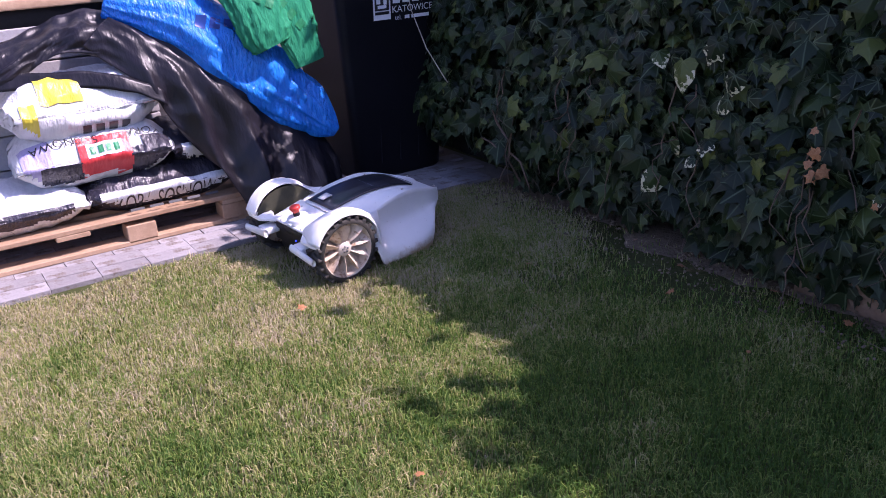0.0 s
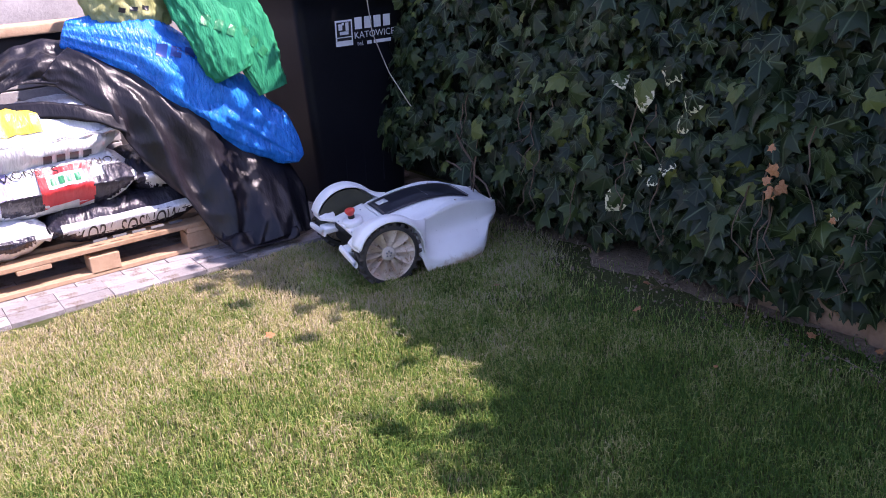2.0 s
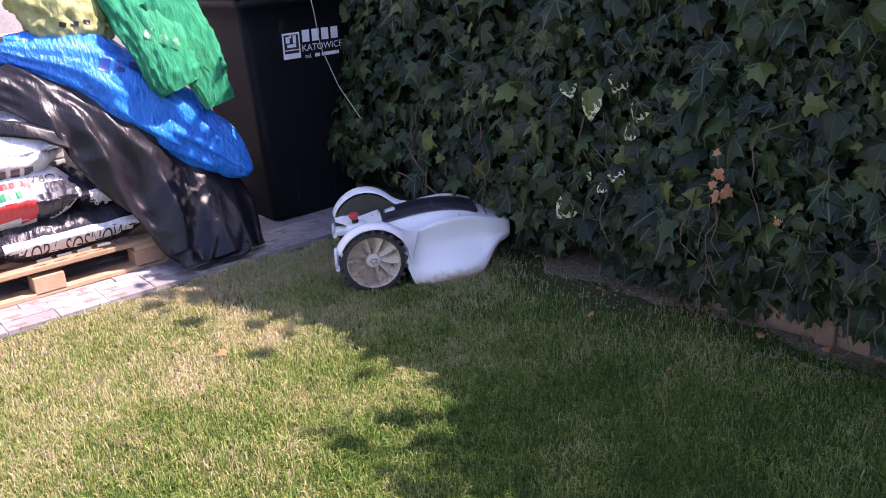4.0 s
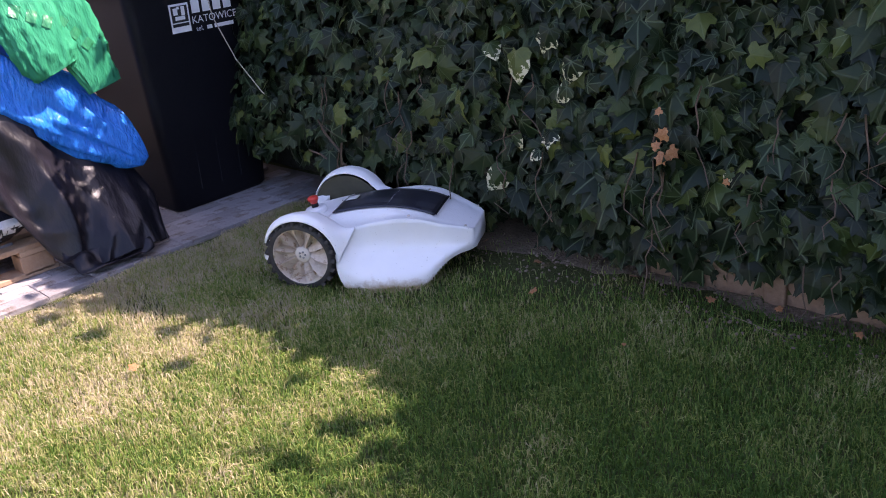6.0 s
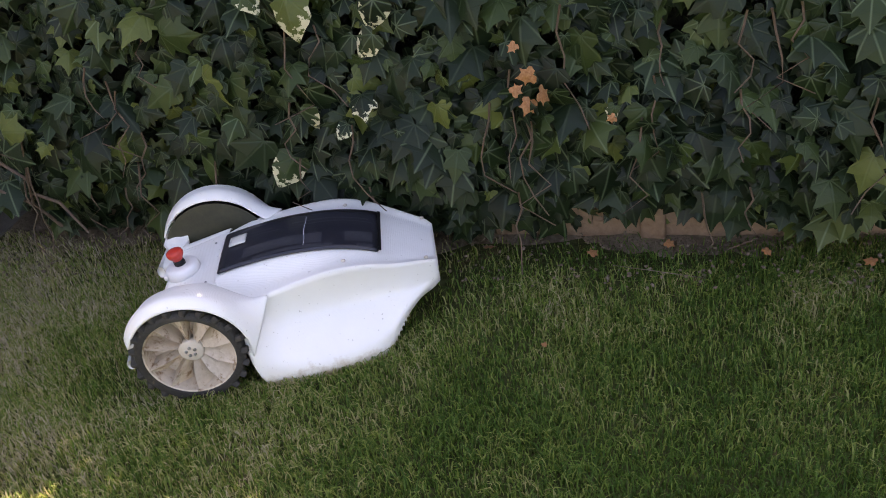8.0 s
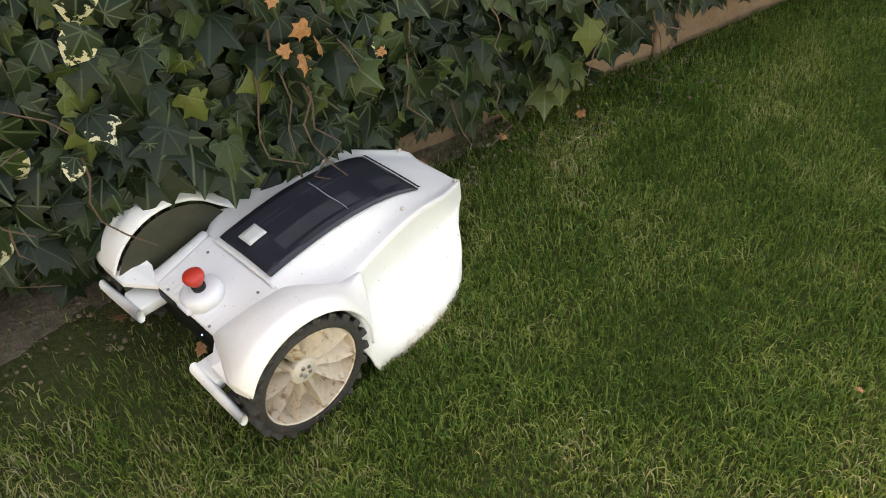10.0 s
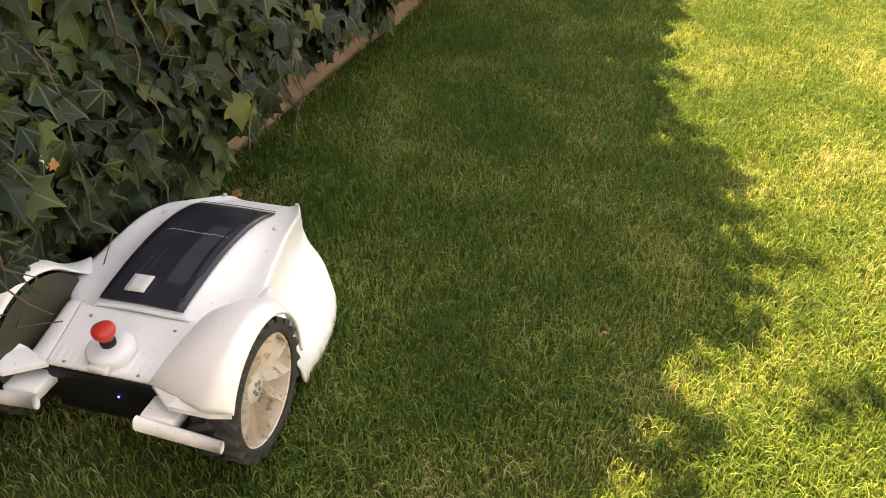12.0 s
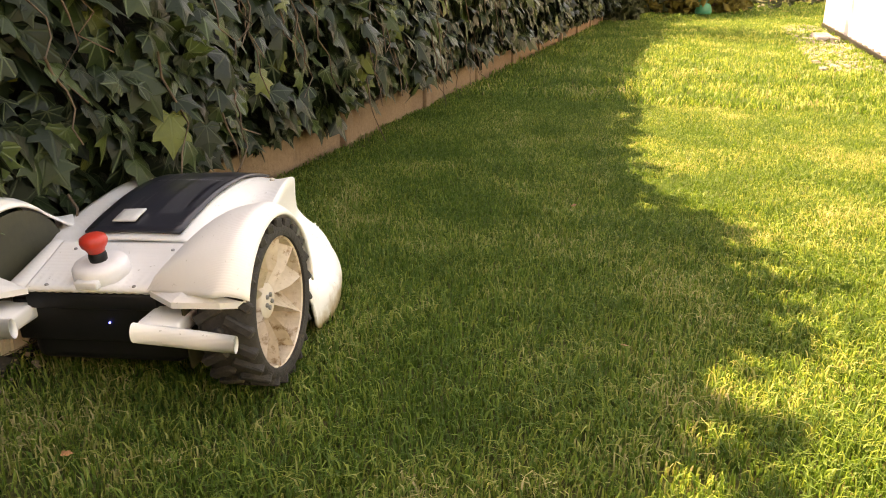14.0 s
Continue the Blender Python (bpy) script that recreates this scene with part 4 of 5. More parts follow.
def build_bin():
    b = thing("wheelie_bin", "tall black plastic wheelie bin on the paving", "bin")
    bm = bmesh.new()
    rows = []
    for z, x0, x1, y0, y1 in ((0.012, -2.84, -2.385, -0.43, 0.065), (0.03, -2.85, -2.37, -0.445, 0.08), (0.45, -2.88, -2.345, -0.475, 0.105), (0.98, -2.93, -2.31, -0.51, 0.14), (1.10, -2.94, -2.302, -0.518, 0.148), (1.105, -2.96, -2.282, -0.538, 0.168), (1.15, -2.96, -2.277, -0.543, 0.173)):
        ring, r = [], 0.045
        for cx, cy, a0 in ((x1 - r, y1 - r, 0), (x0 + r, y1 - r, 90), (x0 + r, y0 + r, 180), (x1 - r, y0 + r, 270)):
            for k in range(6):
                a = radians(a0 + 90 * k / 5)
                ring.append(bm.verts.new((cx + r * math.cos(a), cy + r * math.sin(a), z)))
        rows.append(ring)
    for r0, r1 in zip(rows, rows[1:]):
        for k in range(24):
            bm.faces.new((r0[k], r0[(k + 1) % 24], r1[(k + 1) % 24], r1[k]))
    bm.faces.new(rows[0][::-1])
    bm.faces.new(rows[-1])
    body = part("body", bm, BIN, b)
    for y in (-0.30, -0.185, -0.07):
        bm = bmesh.new()
        tube(bm, [(-2.368, y, 0.10), (-2.348, y, 0.45), (-2.338, y, 0.62)], 0.003, 8)
        part("rib", bm, BIN, b)
    bm = bmesh.new()
    box(bm, (-2.98, -0.56, 1.15), (-2.262, 0.19, 1.195), 0.02, 3)
    part("lid", bm, BIN, b, "black lid")
    for y in (-0.36, -0.01):
        bm = bmesh.new()
        lathe(bm, [(0.06, -0.03), (0.1, -0.025), (0.1, 0.025), (0.06, 0.03)], 24, "y", Matrix.Translation((-2.86, y, 0.1)))
        part("wheel", bm, BLACK_PLASTIC, b)
    # print: crest in a white square, and lines of writing
    from mathutils.bvhtree import BVHTree
    tb = bmesh.new()
    tb.from_mesh(body.data)
    tree = BVHTree.FromBMesh(tb)
    tb.free()
    face = Matrix(((0, 0, 1, 0), (1, 0, 0, 0), (0, 1, 0, 0), (0, 0, 0, 1)))

    def on(y, z):
        return Matrix.Translation((-2.3, y, z)) @ face
    patch("crest_field", PRINT, b, on(-0.262, 0.905), 0.098, 0.126, tree, 0.002, "white square with a dark crest", 3)
    for dy, dz, w, h in ((0, 0.018, 0.082, 0.072), (0, -0.030, 0.082, 0.014)):
        patch("crest_shape", INK, b, on(-0.262 + dy, 0.905 + dz), w, h, tree, 0.003, "", 3)
    for dy, dz, w, h in ((-0.02, 0.03, 0.022, 0.03), (0.018, 0.03, 0.018, 0.04), (0.0, 0.0, 0.05, 0.016), (-0.005, 0.045, 0.012, 0.012)):
        patch("crest_figure", PRINT, b, on(-0.262 + dy, 0.905 + dz), w, h, tree, 0.004, "", 2)
    for k in range(4):
        patch("name_bar", PRINT, b, on(-0.178 + 0.056 * k, 0.945), 0.042, 0.058, tree, 0.003, "", 2)
    text_mesh("KATOWICE", 0.046, PRINT, "city_name", b, on(-0.085, 0.885), "white printed city name", tree, 0.003)
    text_mesh("tel.", 0.032, PRINT, "phone_word", b, on(-0.170, 0.845), "", tree, 0.003)
    for k, (y, w) in enumerate(((-0.118, 0.028), (-0.04, 0.105))):
        patch("number_bar", PRINT, b, on(y, 0.845), w, 0.017, tree, 0.003, "", 2)


def build_pallet():
    p = thing("pallet", "raw wooden pallet lying on the paving under sacks", "pallet")
    x0, x1, y0, y1 = -3.05, -2.27, -2.75, -1.08

    def plank(name, lo, hi):
        bm = bmesh.new()
        box(bm, lo, hi, 0.003, 1)
        for v in bm.verts:
            v.co.z += 0.0015 * noise.noise(v.co * 6)
        part(name, bm, WOOD, p, smooth=False)
    for k in range(5):
        x = x1 - 0.10 - k * 0.17
        plank("top_board", (x, y0, 0.126), (x + 0.10, y1, 0.148))
    for y in (y0 + 0.07, (y0 + y1) / 2 + 0.03, y1 - 0.07):
        plank("cross_board", (x0, y - 0.07, 0.104), (x1, y + 0.07, 0.126))
    for y in (-2.68, -1.60, -1.16):
        for x in (x1 - 0.10, (x0 + x1) / 2 - 0.05, x0):
            plank("block", (x, y - 0.065, 0.024), (x + 0.10, y + 0.065, 0.104))
    for x in (x1 - 0.10, (x0 + x1) / 2 - 0.05, x0):
        plank("bottom_board", (x, y0, 0.013), (x + 0.10, y1, 0.024 + 0.011))


def sack(name, label, c, size, material, seed, turn=0.0, tilt=0.0, group="sacks"):
    """A full plastic sack: a pillow with flat seams at its ends and slack creases."""
    bm = bmesh.new()
    bmesh.ops.create_cube(bm, size=2)
    bmesh.ops.subdivide_edges(bm, edges=bm.edges, cuts=15, use_grid_fill=True)
    sx, sy, sz = size
    for v in bm.verts:
        x, y, z = v.co
        fx, fy = 1 - abs(x) ** 4 * 0.25, 1 - abs(y) ** 5 * 0.75
        edge = (1 - abs(x) ** 6) * 0.9 + 0.1
        zz = z * fy * edge
        q = Vector((x * sx / 2 * (1 - 0.06 * (1 - abs(y))), y * sy / 2 * (1 - 0.03 * abs(x)), zz * sz / 2 * fx))
        w = 0.016 * noise.noise(Vector((x * 3 + seed, y * 3, z * 2))) + 0.016 * noise.noise(Vector((x * 3 + seed, y * 9, z * 4))) + 0.005 * noise.noise(Vector((x * 9 + seed, y * 16, z * 9)))
        v.co = q + Vector((0.6 * w, 0.3 * w, w)) * (1.0 if abs(y) < 0.97 else 1.5)
    bmesh.ops.recalc_face_normals(bm, faces=bm.faces)
    m = Matrix.Translation(c) @ Matrix.Rotation(radians(turn), 4, "Z") @ Matrix.Rotation(radians(tilt), 4, "Y")
    bmesh.ops.transform(bm, matrix=m, verts=bm.verts)
    from mathutils.bvhtree import BVHTree
    tree = BVHTree.FromBMesh(bm)
    s = thing(name, label, "sack", group)
    part("film", bm, material, s)
    return s, tree


FACE_X = Matrix(((0, 0, 1, 0), (1, 0, 0, 0), (0, 1, 0, 0), (0, 0, 0, 1)))      # print that faces +x


def slope_print(x, y, z, up, spin=0.0):
    """A print that faces +x and leans back by up degrees from upright."""
    return Matrix.Translation((x, y, z)) @ Matrix.Rotation(radians(-up), 4, "Y") @ FACE_X @ Matrix.Rotation(radians(spin), 4, "Z")


def build_sacks():
    # lowest layer
    s, t = sack("bark_sack", "black and white plastic sack of pine bark on the pallet", (-2.55, -1.45, 0.235), (0.52, 0.68, 0.20), DARK_FILM, 1.0, 0)
    patch("white_panel", WHITE_FILM, s, slope_print(-2.28, -1.44, 0.205, 35), 0.60, 0.13, t, 0.006, "white printed panel")
    text_mesh("KORA SOSNOWA", 0.062, INK, "product_word", s, slope_print(-2.28, -1.43, 0.215, 35), "black bold product words", t, 0.010)
    for k in range(5):
        patch("small_print", INK, s, slope_print(-2.28, -1.60 + 0.085 * k, 0.172, 35), 0.06, 0.012, t, 0.006, "", 4)
    s, t = sack("bark_sack", "white plastic sack with black band on the pallet", (-2.53, -2.12, 0.232), (0.52, 0.66, 0.19), WHITE_FILM, 2.0, 3)
    patch("dark_band", DARK_FILM, s, slope_print(-2.28, -2.02, 0.24, 40), 0.34, 0.04, t, 0.006)
    patch("green_panel", SACKGREEN, s, slope_print(-2.32, -2.26, 0.28, 50), 0.24, 0.09, t, 0.006, "green printed panel")
    # second layer
    s, t = sack("bark_sack", "white and lilac bark sack with a red printed panel", (-2.57, -1.70, 0.412), (0.54, 0.66, 0.25), WHITE_FILM, 3.0, -3)
    patch("lilac_edge", LILAC_FILM, s, slope_print(-2.33, -1.95, 0.455, 40), 0.12, 0.17, t, 0.006, "lilac printed side")
    patch("dark_band", DARK_FILM, s, slope_print(-2.30, -1.86, 0.380, 30), 0.17, 0.075, t, 0.006)
    patch("dark_band", DARK_FILM, s, slope_print(-2.30, -1.49, 0.400, 30), 0.17, 0.10, t, 0.006)
    patch("dark_band", DARK_FILM, s, slope_print(-2.32, -1.455, 0.475, 50), 0.12, 0.05, t, 0.006)
    patch("red_panel", RED_FILM, s, slope_print(-2.31, -1.675, 0.430, 38), 0.215, 0.19, t, 0.009, "red printed panel")
    patch("white_plate", WHITE_FILM, s, slope_print(-2.32, -1.675, 0.460, 40), 0.15, 0.062, t, 0.011)
    for k in range(4):
        patch("mark_bar", SACKGREEN, s, slope_print(-2.32, -1.725 + 0.033 * k, 0.460, 40), 0.022, 0.034, t, 0.014, "", 3)
    text_mesh("KORA", 0.055, INK, "product_word", s, slope_print(-2.36, -1.50, 0.505, 60, 180), "black product word", t, 0.010)
    text_mesh("SOSNOWA", 0.055, INK, "product_word", s, slope_print(-2.36, -1.83, 0.497, 55, 180), "black product word", t, 0.010)
    s, t = sack("bark_sack", "crumpled black and white sack end beside the stack", (-2.56, -1.28, 0.39), (0.48, 0.28, 0.18), DARK_FILM, 5.0, 8)
    patch("white_panel", WHITE_FILM, s, slope_print(-2.34, -1.29, 0.370, 35), 0.12, 0.06, t, 0.006)
    # top layer
    s, t = sack("fertiliser_sack", "full white sack with a yellow corner on the stack", (-2.56, -1.72, 0.625), (0.48, 0.62, 0.27), WHITE_FILM, 8.0, 4)
    patch("yellow_panel", YELLOW_FILM, s, slope_print(-2.42, -1.80, 0.665, 62), 0.17, 0.14, t, 0.006, "yellow printed panel")
    patch("yellow_panel", YELLOW_FILM, s, slope_print(-2.36, -1.94, 0.605, 40), 0.06, 0.10, t, 0.006)
    for k in range(4):
        patch("word_bar", INK, s, slope_print(-2.36, -1.72 + 0.055 * k, 0.540, 20), 0.036, 0.034, t, 0.009, "", 4)


def film_sheet(name, bm, material, parent, thick=0.003):
    bmesh.ops.recalc_face_normals(bm, faces=bm.faces)
    return solid(part(name, bm, material, parent), thick, 0)


def spline(pts, u):
    """A smooth line through points, at u from 0 to 1."""
    n = len(pts) - 1
    f = min(max(u, 0.0), 1.0) * n
    i = min(int(f), n - 1)
    t = f - i
    p0, p1, p2, p3 = (Vector(pts[max(0, min(n, k))]) for k in (i - 1, i, i + 1, i + 2))
    return 0.5 * (2 * p1 + (p2 - p0) * t + (2 * p0 - 5 * p1 + 4 * p2 - p3) * t * t + (3 * p1 - p0 - 3 * p2 + p3) * t ** 3)


def build_tarp():
    tarp = thing("plastic_sheet", "crumpled black builder's film pulled over the sack stack", "tarpaulin")
    low = [(-2.50, -1.66, 0.86), (-2.42, -1.52, 0.74), (-2.33, -1.39, 0.56), (-2.26, -1.26, 0.34), (-2.18, -1.14, 0.14), (-2.10, -1.06, 0.02)]
    high = [(-2.66, -1.42, 0.98), (-2.53, -1.20, 0.88), (-2.44, -1.00, 0.72), (-2.38, -0.80, 0.53), (-2.30, -0.64, 0.30), (-2.12, -0.66, 0.02)]
    bm = bmesh.new()

    def band(u, v):
        p = spline(low, u).lerp(spline(high, u), v)
        q = Vector((u * 6, v * 2.2, 4))
        fold = 0.02 * noise.noise(q) - 0.075 * abs(noise.noise(Vector((u * 2.2, v * 3.4 + u * 3, 1)))) - 0.012 * abs(noise.noise(Vector((u * 9, v * 8, 2)))) + 0.03
        return p + Vector((0.055 * math.sin(math.pi * v) ** 0.7 * (0.5 + 0.8 * u) + fold, 0.3 * fold, 0.03 * math.sin(math.pi * v) + 0.5 * fold))
    grid_surface(bm, band, 110, 44)
    film_sheet("film", bm, BLACK_FILM, tarp)
    # flap over the crate
    bm = bmesh.new()
    a = [(-2.45, -2.75, 0.60), (-2.47, -2.25, 0.66), (-2.48, -2.0, 0.74), (-2.50, -1.74, 0.84), (-2.46, -1.52, 0.78)]
    b = [(-2.62, -2.75, 0.70), (-2.62, -2.25, 0.80), (-2.64, -1.9, 0.92), (-2.66, -1.62, 1.00), (-2.62, -1.40, 0.97)]

    def flap(u, v):
        p = spline(a, u).lerp(spline(b, u), v)
        fold = 0.03 * noise.noise(Vector((u * 7, v * 3, 9))) - 0.05 * abs(noise.noise(Vector((u * 9, v * 4, 3)))) + 0.02
        return p + Vector((0.05 * math.sin(math.pi * v) + fold, 0, 0.6 * fold))
    grid_surface(bm, flap, 46, 16)
    film_sheet("film_flap", bm, BLACK_FILM, tarp)
    bm = bmesh.new()

    def brim(u, v):
        p = spline([(-2.50, -2.05, 0.80), (-2.42, -1.74, 0.785), (-2.36, -1.52, 0.74), (-2.34, -1.38, 0.66)], u)
        return p + Vector((0.03 * v + 0.01 * noise.noise((u * 9, v, 0)), 0, -0.065 * v - 0.012 * noise.noise((u * 6, 2, v))))
    grid_surface(bm, brim, 20, 5)
    film_sheet("film_edge", bm, BLACK_FILM, tarp)
    # tail lying on the paving
    bm = bmesh.new()

    def tail(u, v):
        p = Vector((-2.30 + 0.30 * u, -1.10 + 0.32 * v, 0.02))
        f = noise.noise((u * 4, v * 4, 5))
        return p + Vector((0.02 * f, 0.02 * f, max(0, 0.03 + 0.05 * f + 0.05 * math.sin(math.pi * u))))
    grid_surface(bm, tail, 22, 22)
    film_sheet("film_tail", bm, BLACK_FILM, tarp)


def limp_bag(name, label, spine, radii, material, flat=0.6, seed=0.0, gather=True, cat="bag"):
    """A filled thin bag along a line, its ends drawn together, with lengthwise creases."""
    g = thing(name, label, cat, "rubbish bags")
    bm = bmesh.new()
    nu, nv = 72, 80
    rings = []
    for i in range(nu + 1):
        u = i / nu
        p = spline(spine, u)
        d = (spline(spine, min(1, u + 0.02)) - spline(spine, max(0, u - 0.02))).normalized()
        a = d.cross(Vector((1, 0, 0))).normalized()
        b = d.cross(a).normalized()
        r = float(np.interp(u, np.linspace(0, 1, len(radii)), radii))
        ring = []
        for k in range(nv):
            t = 2 * math.pi * k / nv
            w = 1 + 0.10 * noise.noise((math.cos(t) * 2 + seed, math.sin(t) * 2, u * 3)) + 0.10 - 0.30 * abs(noise.noise((math.cos(t) * 2.6 + seed, math.sin(t) * 2.6, u * 4.5))) - 0.16 * abs(noise.noise((math.cos(t) * 6 + seed, math.sin(t) * 6, u * 8))) + 0.09 * noise.noise((math.cos(t) * 10, math.sin(t) * 10 + seed, u * 3.5)) + 0.04 * noise.noise((math.cos(t) * 16, math.sin(t) * 16 + seed, u * 14))
            ring.append(bm.verts.new(p + r * w * (math.cos(t) * a + flat * math.sin(t) * b)))
        rings.append(ring)
    for r0, r1 in zip(rings, rings[1:]):
        for k in range(nv):
            bm.faces.new((r0[k], r0[(k + 1) % nv], r1[(k + 1) % nv], r1[k]))
    bm.faces.new(rings[0])
    bm.faces.new(rings[-1][::-1])
    bmesh.ops.recalc_face_normals(bm, faces=bm.faces)
    from mathutils.bvhtree import BVHTree
    tree = BVHTree.FromBMesh(bm)
    part("film", bm, material, g)
    return g, tree


def build_bags():
    g, t = limp_bag("rubbish_bag", "shiny bright blue plastic bag for paper waste, crumpled", [(-2.62, -1.50, 1.02), (-2.50, -1.22, 0.90), (-2.42, -0.98, 0.70), (-2.34, -0.76, 0.50), (-2.24, -0.61, 0.35)], [0.06, 0.155, 0.19, 0.175, 0.125, 0.022], BLUE_FILM, 0.75, 1.0)
    along = Matrix.Rotation(radians(-22), 4, "X")
    for k in range(3):
        patch("print_bar", NAVY, g, Matrix.Translation((-2.3, -1.16 + 0.06 * k, 0.985 - 0.02 * k)) @ Matrix.Rotation(radians(-40), 4, "Y") @ along @ FACE_X, 0.045, 0.05, t, 0.003, "", 4)
    text_mesh("PAPIER", 0.05, NAVY, "print_word", g, Matrix.Translation((-2.3, -0.985, 0.955)) @ Matrix.Rotation(radians(-30), 4, "Y") @ Matrix.Rotation(radians(68), 4, "X") @ FACE_X, "navy printed word", t, 0.004)
    g, t = limp_bag("rubbish_bag", "crumpled green plastic bag hanging over the blue bag", [(-2.50, -1.0, 1.26), (-2.38, -0.96, 1.12), (-2.30, -0.92, 0.98), (-2.26, -0.90, 0.86), (-2.25, -0.88, 0.80)], [0.10, 0.13, 0.13, 0.12, 0.09], GREEN_FILM, 0.35, 4.0)
    for k in range(3):
        patch("print_bar", SACKGREEN, g, slope_print(-2.2, -0.97 + 0.05 * k, 1.06 - 0.03 * k, 10, -30), 0.035, 0.05, t, 0.004, "dark green print", 6)
    g, t = limp_bag("rubbish_bag", "flat green plastic bag corner hanging down", [(-2.36, -0.88, 1.20), (-2.30, -0.80, 1.02), (-2.26, -0.75, 0.86), (-2.24, -0.71, 0.70)], [0.13, 0.12, 0.10, 0.07], GREEN_FILM, 0.14, 6.0)
    for k in range(4):
        patch("print_bar", SACKGREEN, g, slope_print(-2.2, -0.84 + 0.035 * k, 1.04 - 0.05 * k, 10, -50), 0.035, 0.045, t, 0.004, "dark green print", 6)
    g, t = limp_bag("rubbish_bag", "translucent yellow-olive plastic bag behind the blue one", [(-2.66, -1.32, 1.30), (-2.58, -1.22, 1.14), (-2.54, -1.16, 0.98)], [0.14, 0.17, 0.13], OLIVE_FILM, 0.7, 9.0)
    for k in range(3):
        patch("print_bar", INK, g, slope_print(-2.4, -1.27 + 0.05 * k, 1.12, 10, -15), 0.03, 0.02, t, 0.004, "dark print", 5)
    bm = bmesh.new()
    tube(bm, [(-2.255, -0.17, 1.20), (-2.25, -0.165, 1.16), (-2.24, -0.157, 1.058), (-2.22, -0.154, 0.896), (-2.17, -0.105, 0.699), (-2.10, -0.045, 0.541), (-2.02, 0.006, 0.435)], 0.0028, 6)
    tagged(link_mesh("twine", bm, STRING), "thin pale twine hanging from the bin into the ivy", "string")


def build_crate():
    c = thing("timber_box", "weathered grey plank box with a brown top board", "planter")
    for k in range(6):
        bm = bmesh.new()
        z = 0.02 + 0.155 * k
        box(bm, (-2.82, -4.0, z), (-2.78, -1.30, z + 0.148), 0.004, 2)
        part("plank", bm, GREY_WOOD, c, smooth=False)
    bm = bmesh.new()
    box(bm, (-3.4, -4.0, 0.02), (-2.83, -1.32, 0.9), 0.01, 2)
    part("body", bm, GREY_WOOD, c)
    bm = bmesh.new()
    box(bm, (-3.02, -4.0, 1.02), (-2.80, -1.15, 1.065), 0.006, 2)
    part("top_board", bm, WOOD, c, "sunlit brown top board")
    bm = bmesh.new()
    box(bm, (-3.0, -4.0, 0.9), (-2.86, -1.32, 1.02), 0.004, 2)
    part("dark_rail", bm, BLACK_PLASTIC, c)


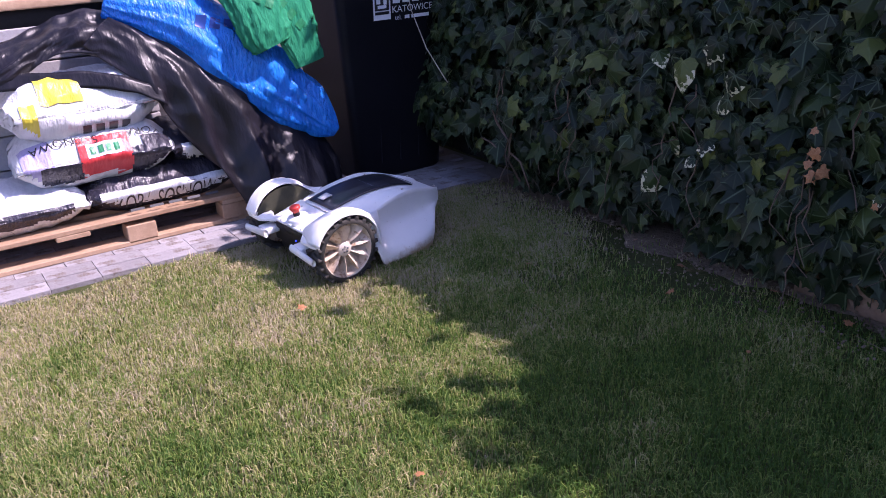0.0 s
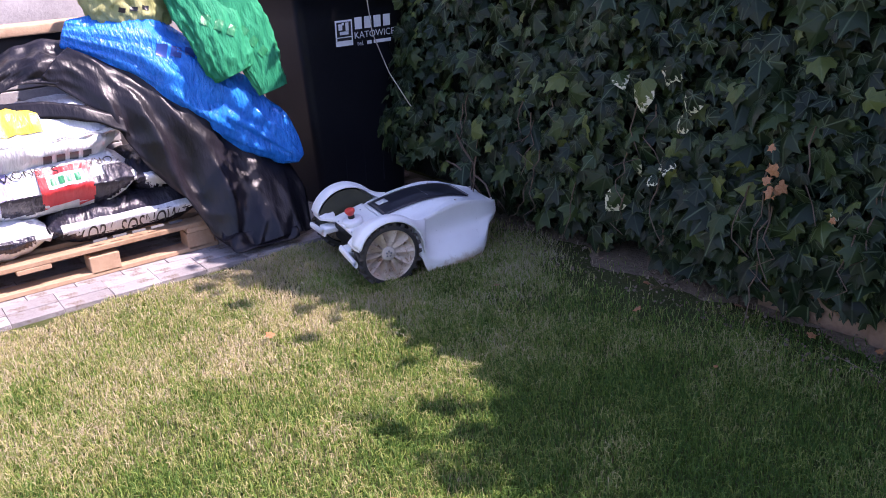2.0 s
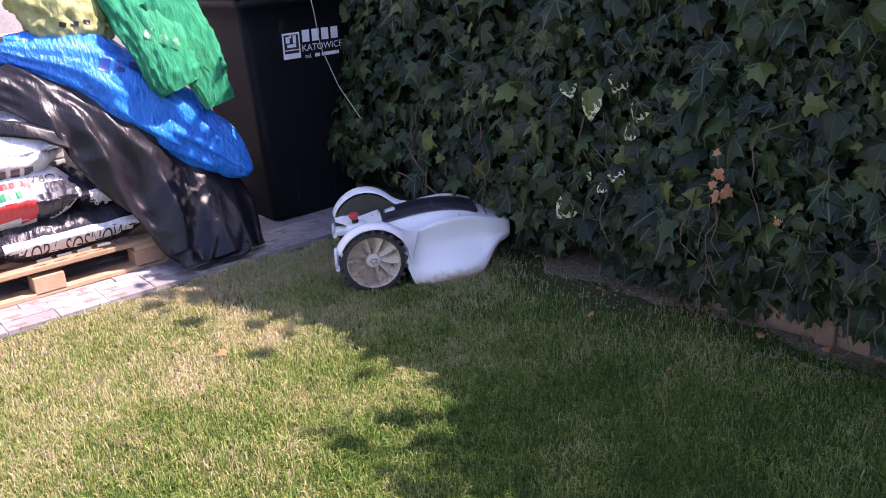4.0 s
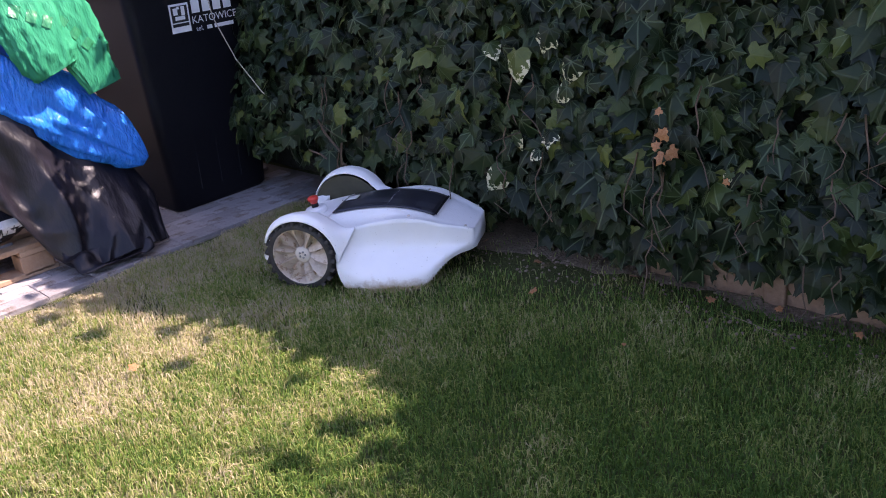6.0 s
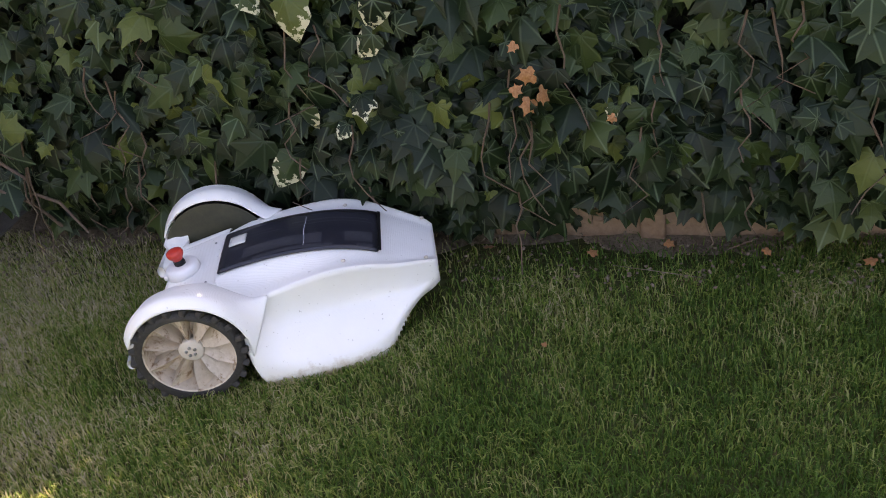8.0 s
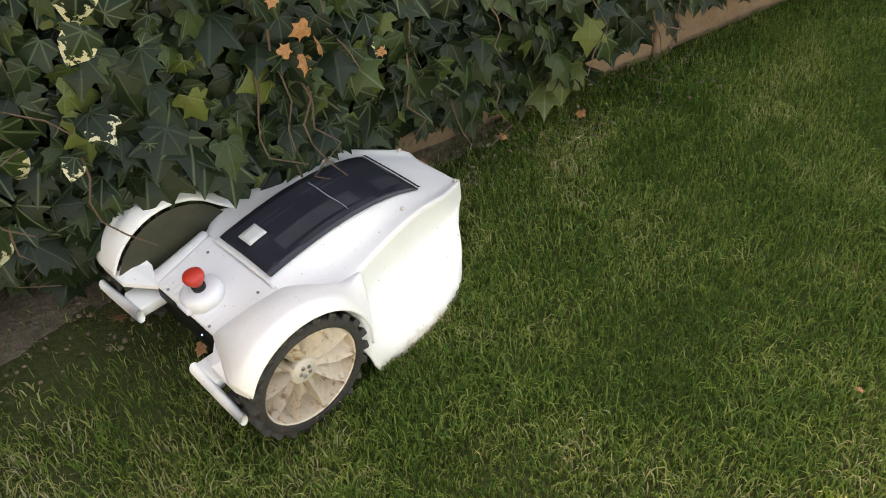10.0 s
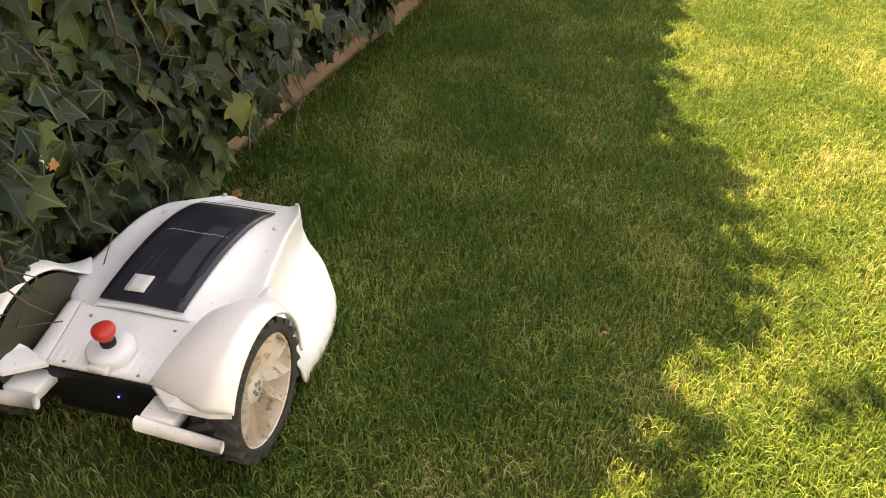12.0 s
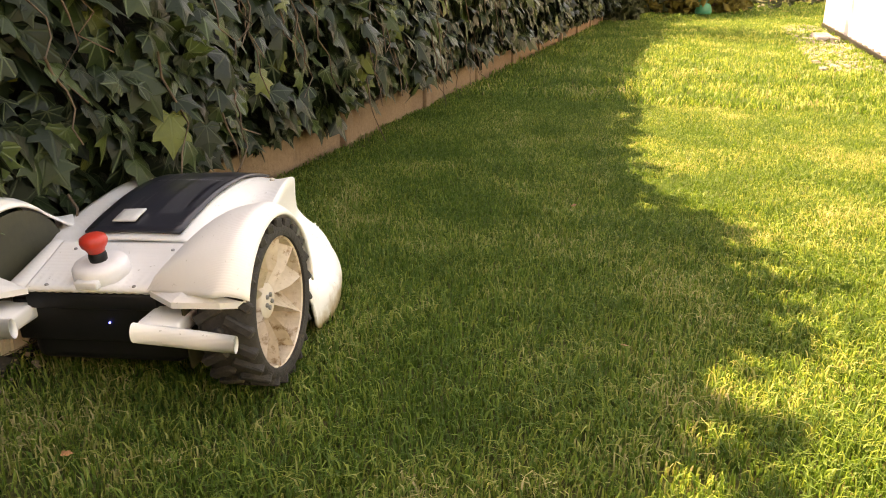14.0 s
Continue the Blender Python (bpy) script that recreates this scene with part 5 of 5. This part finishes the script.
# ---- far end of the garden ----
def build_far():
    shed = thing("shed", "white painted sheet-metal garden shed on a pebble strip", "shed")
    bm = bmesh.new()
    n = 64
    x0, x1 = 5.2, 10.0
    prof = [(x0 + (x1 - x0) * i / n, -2.40 - 0.03 * (1 if (i // 2) % 2 else 0)) for i in range(n + 1)]
    lo = [bm.verts.new((x, y, 0.06)) for x, y in prof]
    hi = [bm.verts.new((x, y, 2.3)) for x, y in prof]
    for i in range(n):
        bm.faces.new((lo[i], lo[i + 1], hi[i + 1], hi[i]))
    solid(part("wall", bm, SHED_WALL, shed, "ribbed white wall", False), 0.02)
    bm = bmesh.new()
    box(bm, (x0, -5.0, 0.06), (x1, -2.45, 2.28))
    part("body", bm, SHED_WALL, shed, smooth=False)
    bm = bmesh.new()
    box(bm, (x0 - 0.1, -5.1, 2.3), (x1 + 0.1, -2.28, 2.42), 0.02, 2)
    part("roof", bm, GREY_WOOD, shed)
    bm = bmesh.new()
    box(bm, (x0, -2.42, 0.0), (x1, -2.37, 0.06), 0.004, 1)
    part("sill", bm, BLACK_PLASTIC, shed)
    bm = bmesh.new()
    box(bm, (7.9, -2.28, 0.0), (8.5, -2.12, 0.05), 0.01, 2)
    tagged(link_mesh("paving_slab", bm, PAVER), "pale concrete slab edge lying in pebbles", "slab")
    bm = bmesh.new()
    for k in range(900):
        x = rnd.uniform(5.4, 10.2)
        y = -2.36 + 0.45 * rnd.random() ** 0.8 * min(1, (11.2 - x) / 1.5)
        r = rnd.uniform(0.012, 0.032)
        bmesh.ops.create_icosphere(bm, subdivisions=1, radius=r, matrix=Matrix.LocRotScale((x, y, r * 0.3), Euler((0, 0, rnd.uniform(0, 3))), (1, rnd.uniform(0.6, 1), 0.6)))
    tagged(link_mesh("pebbles", bm, PEBBLE), "loose grey and white pebbles along the shed", "gravel", kind="stuff")
    # bushes at the end, as clumps of many leaves
    k = 0
    # the tall last one is out of view, added to cast a shade band
    for x, y, h, w, mat_, lab in ((11.0, 0.6, 1.6, 0.8, SHRUB, "dark green bush"), (12.2, 0.1, 1.9, 1.0, SHRUB, "dark green bush"), (12.4, -0.6, 0.8, 0.5, SHRUB_Y, "yellow-brown autumn bush"),
                                  (13.6, -0.7, 2.2, 1.2, SHRUB, "dark green bush"), (13.0, -1.15, 0.7, 0.45, SHRUB_Y, "yellow-brown autumn bush"), (15.0, -1.5, 2.4, 1.3, SHRUB, "dark green bush"), (16.8, -2.2, 2.6, 1.4, SHRUB, "dark green bush"),
                                  (18.6, -3.2, 2.8, 1.6, SHRUB, "dark green bush"), (20.5, -4.6, 3.0, 1.8, SHRUB, "dark green bush"), (10.6, 0.05, 0.5, 0.35, SHRUB, "low dark bush"), (9.9, 0.9, 4.6, 0.8, SHRUB, "tall unseen bush casting shade")):
        bush = thing("bush", lab + " at the end of the lawn", "bush", "far bushes")
        bm = bmesh.new()
        for j in range(5):
            a = j * 1.3
            tube(bm, [(x, y, 0), (x + 0.2 * w * math.cos(a), y + 0.2 * w * math.sin(a), h * 0.4), (x + 0.5 * w * math.cos(a), y + 0.5 * w * math.sin(a), h * 0.8)], [0.03, 0.02, 0.008], 6)
        part("stem_clump", bm, STEM, bush)
        n = 1400
        cos, faces = [], []
        for j in range(n):
            a, b = rnd.uniform(0, 6.283), rnd.random() ** 0.4
            zz = rnd.random()
            rr = w * b * (0.5 + 0.9 * math.sin(math.pi * (0.15 + 0.75 * zz))) * (0.8 + 0.4 * noise.noise((a, zz * 3, x)))
            c = Vector((x + rr * math.cos(a), y + rr * math.sin(a), h * zz))
            e = Euler((rnd.uniform(0, 6), rnd.uniform(0, 6), rnd.uniform(0, 6))).to_matrix()
            s = rnd.uniform(0.04, 0.09)
            base = len(cos)
            cos += [c + e @ Vector(q) * s for q in ((0, -1, 0), (0.6, 0, 0.15), (0, 1, 0), (-0.6, 0, 0.15))]
            faces.append((base, base + 1, base + 2, base + 3))
        me = bpy.data.meshes.new("crown")
        me.from_pydata([tuple(c) for c in cos], [], faces)
        me.materials.append(mat_)
        ob = new("crown", me)
        ob.parent = bush
        tagged(ob, "", kind="stuff")
    bm = bmesh.new()
    lathe(bm, [(0.10, 0.0), (0.12, 0.05), (0.09, 0.18), (0.05, 0.27), (0.02, 0.30)], 20, "z", Matrix.Translation((12.2, -1.02, 0)))
    tagged(link_mesh("garden_ornament", bm, TOY_GREEN), "small green plastic garden object by the bushes", "ornament")
    bm = bmesh.new()
    box(bm, (-30, 24, 0), (60, 25, 3.5))
    box(bm, (24, -30, 0), (25, 24, 3.5))
    tagged(link_mesh("backdrop", bm, SHRUB), "distant dark hedges", "hedge", kind="structure")
    bm = bmesh.new()
    box(bm, (-4.2, -7, 0), (-4.0, 0.6, 2.6))
    tagged(link_mesh("wall_west", bm, GREY_WOOD), "grey wall behind the bins", "wall", kind="structure")


build_ground()
build_kerb()
build_paving()
build_ivy()
mower, wheels = build_mower()
build_bin()
build_pallet()
build_crate()
build_sacks()
build_tarp()
build_bags()
build_far()
build_litter()
build_grass()


# ---- what moves ----
# seconds, place of the axle's middle, heading, and how it pitches and leans on the uneven lawn
MOWER = [
    (0, -1.615, -1.074, 95.9, -2.6, 1.3),
    (0.5, -1.624, -0.92, 96.8, -3, 1.3),
    (1, -1.634, -0.847, 89.9, -2.5, 1.5),
    (1.5, -1.623, -0.814, 81.6, -2.1, 1.5),
    (2, -1.605, -0.655, 80.9, -2.5, 2.2),
    (2.2, -1.589, -0.596, 80.8, -2.3, 1.3),
    (4.5, -1.496, -0.445, 47.4, -1.8, 0.8),
    (5, -1.472, -0.435, 38.7, -0.6, 0.9),
    (5.5, -1.337, -0.375, 39.3, -1.1, 1.2),
    (6, -1.325, -0.358, 26.6, -1, 0.8),
    (6.5, -1.284, -0.365, 16.4, -0.9, 0.7),
    (7, -1.144, -0.334, 18.8, -0.1, 1),
    (7.2, -1.08, -0.326, 19.3, 0, 1.3),
    (9.3, -0.576, -0.288, 14.9, 1.2, 0.9),
    (9.5, -0.512, -0.274, 14.5, 1.5, 1.3),
    (10, -0.348, -0.246, 14.2, 2.1, 0.7),
    (10.5, -0.192, -0.236, 15.3, 3.4, 0.9),
    (11, -0.196, -0.237, 4.1, 3.5, 0),
    (11.5, -0.064, -0.25, 3.1, 3.4, -1.7),
    (12, 0.044, -0.259, 6.7, 3.3, -1.4),
    (12.5, 0.097, -0.264, 13.7, 2.8, -3.2),
    (13, 0.213, -0.249, 15.3, 0.8, -2.9),
    (13.5, 0.249, -0.249, 13.3, 0.2, -2.1),
    (14, 0.333, -0.254, 7.6, -1.2, -2.8),
]


def motions():
    """The mower crawls off the paving's edge, turns to the right and drives along the ivy; its wheels roll with it."""
    walk(mower, [(t, pose(x, y, 0.0, lean, pitch, a)) for t, x, y, a, pitch, lean in MOWER])
    for w, s in zip(wheels, (-1, 1)):
        rows, turn, last = [], 0.0, None
        for t, x, y, a, _, _ in MOWER:
            c = Vector((x, y)) + Matrix.Rotation(radians(a), 2) @ Vector((0, s * WHEEL_Y))
            if last is not None:
                turn += math.degrees((c - last).dot(Matrix.Rotation(radians(a), 2) @ Vector((1, 0))) / 0.134)
            rows.append((t, pose(0, s * WHEEL_Y, WHEEL_Z, 0, turn, 0)))
            last = c
        walk(w, rows)


motions()
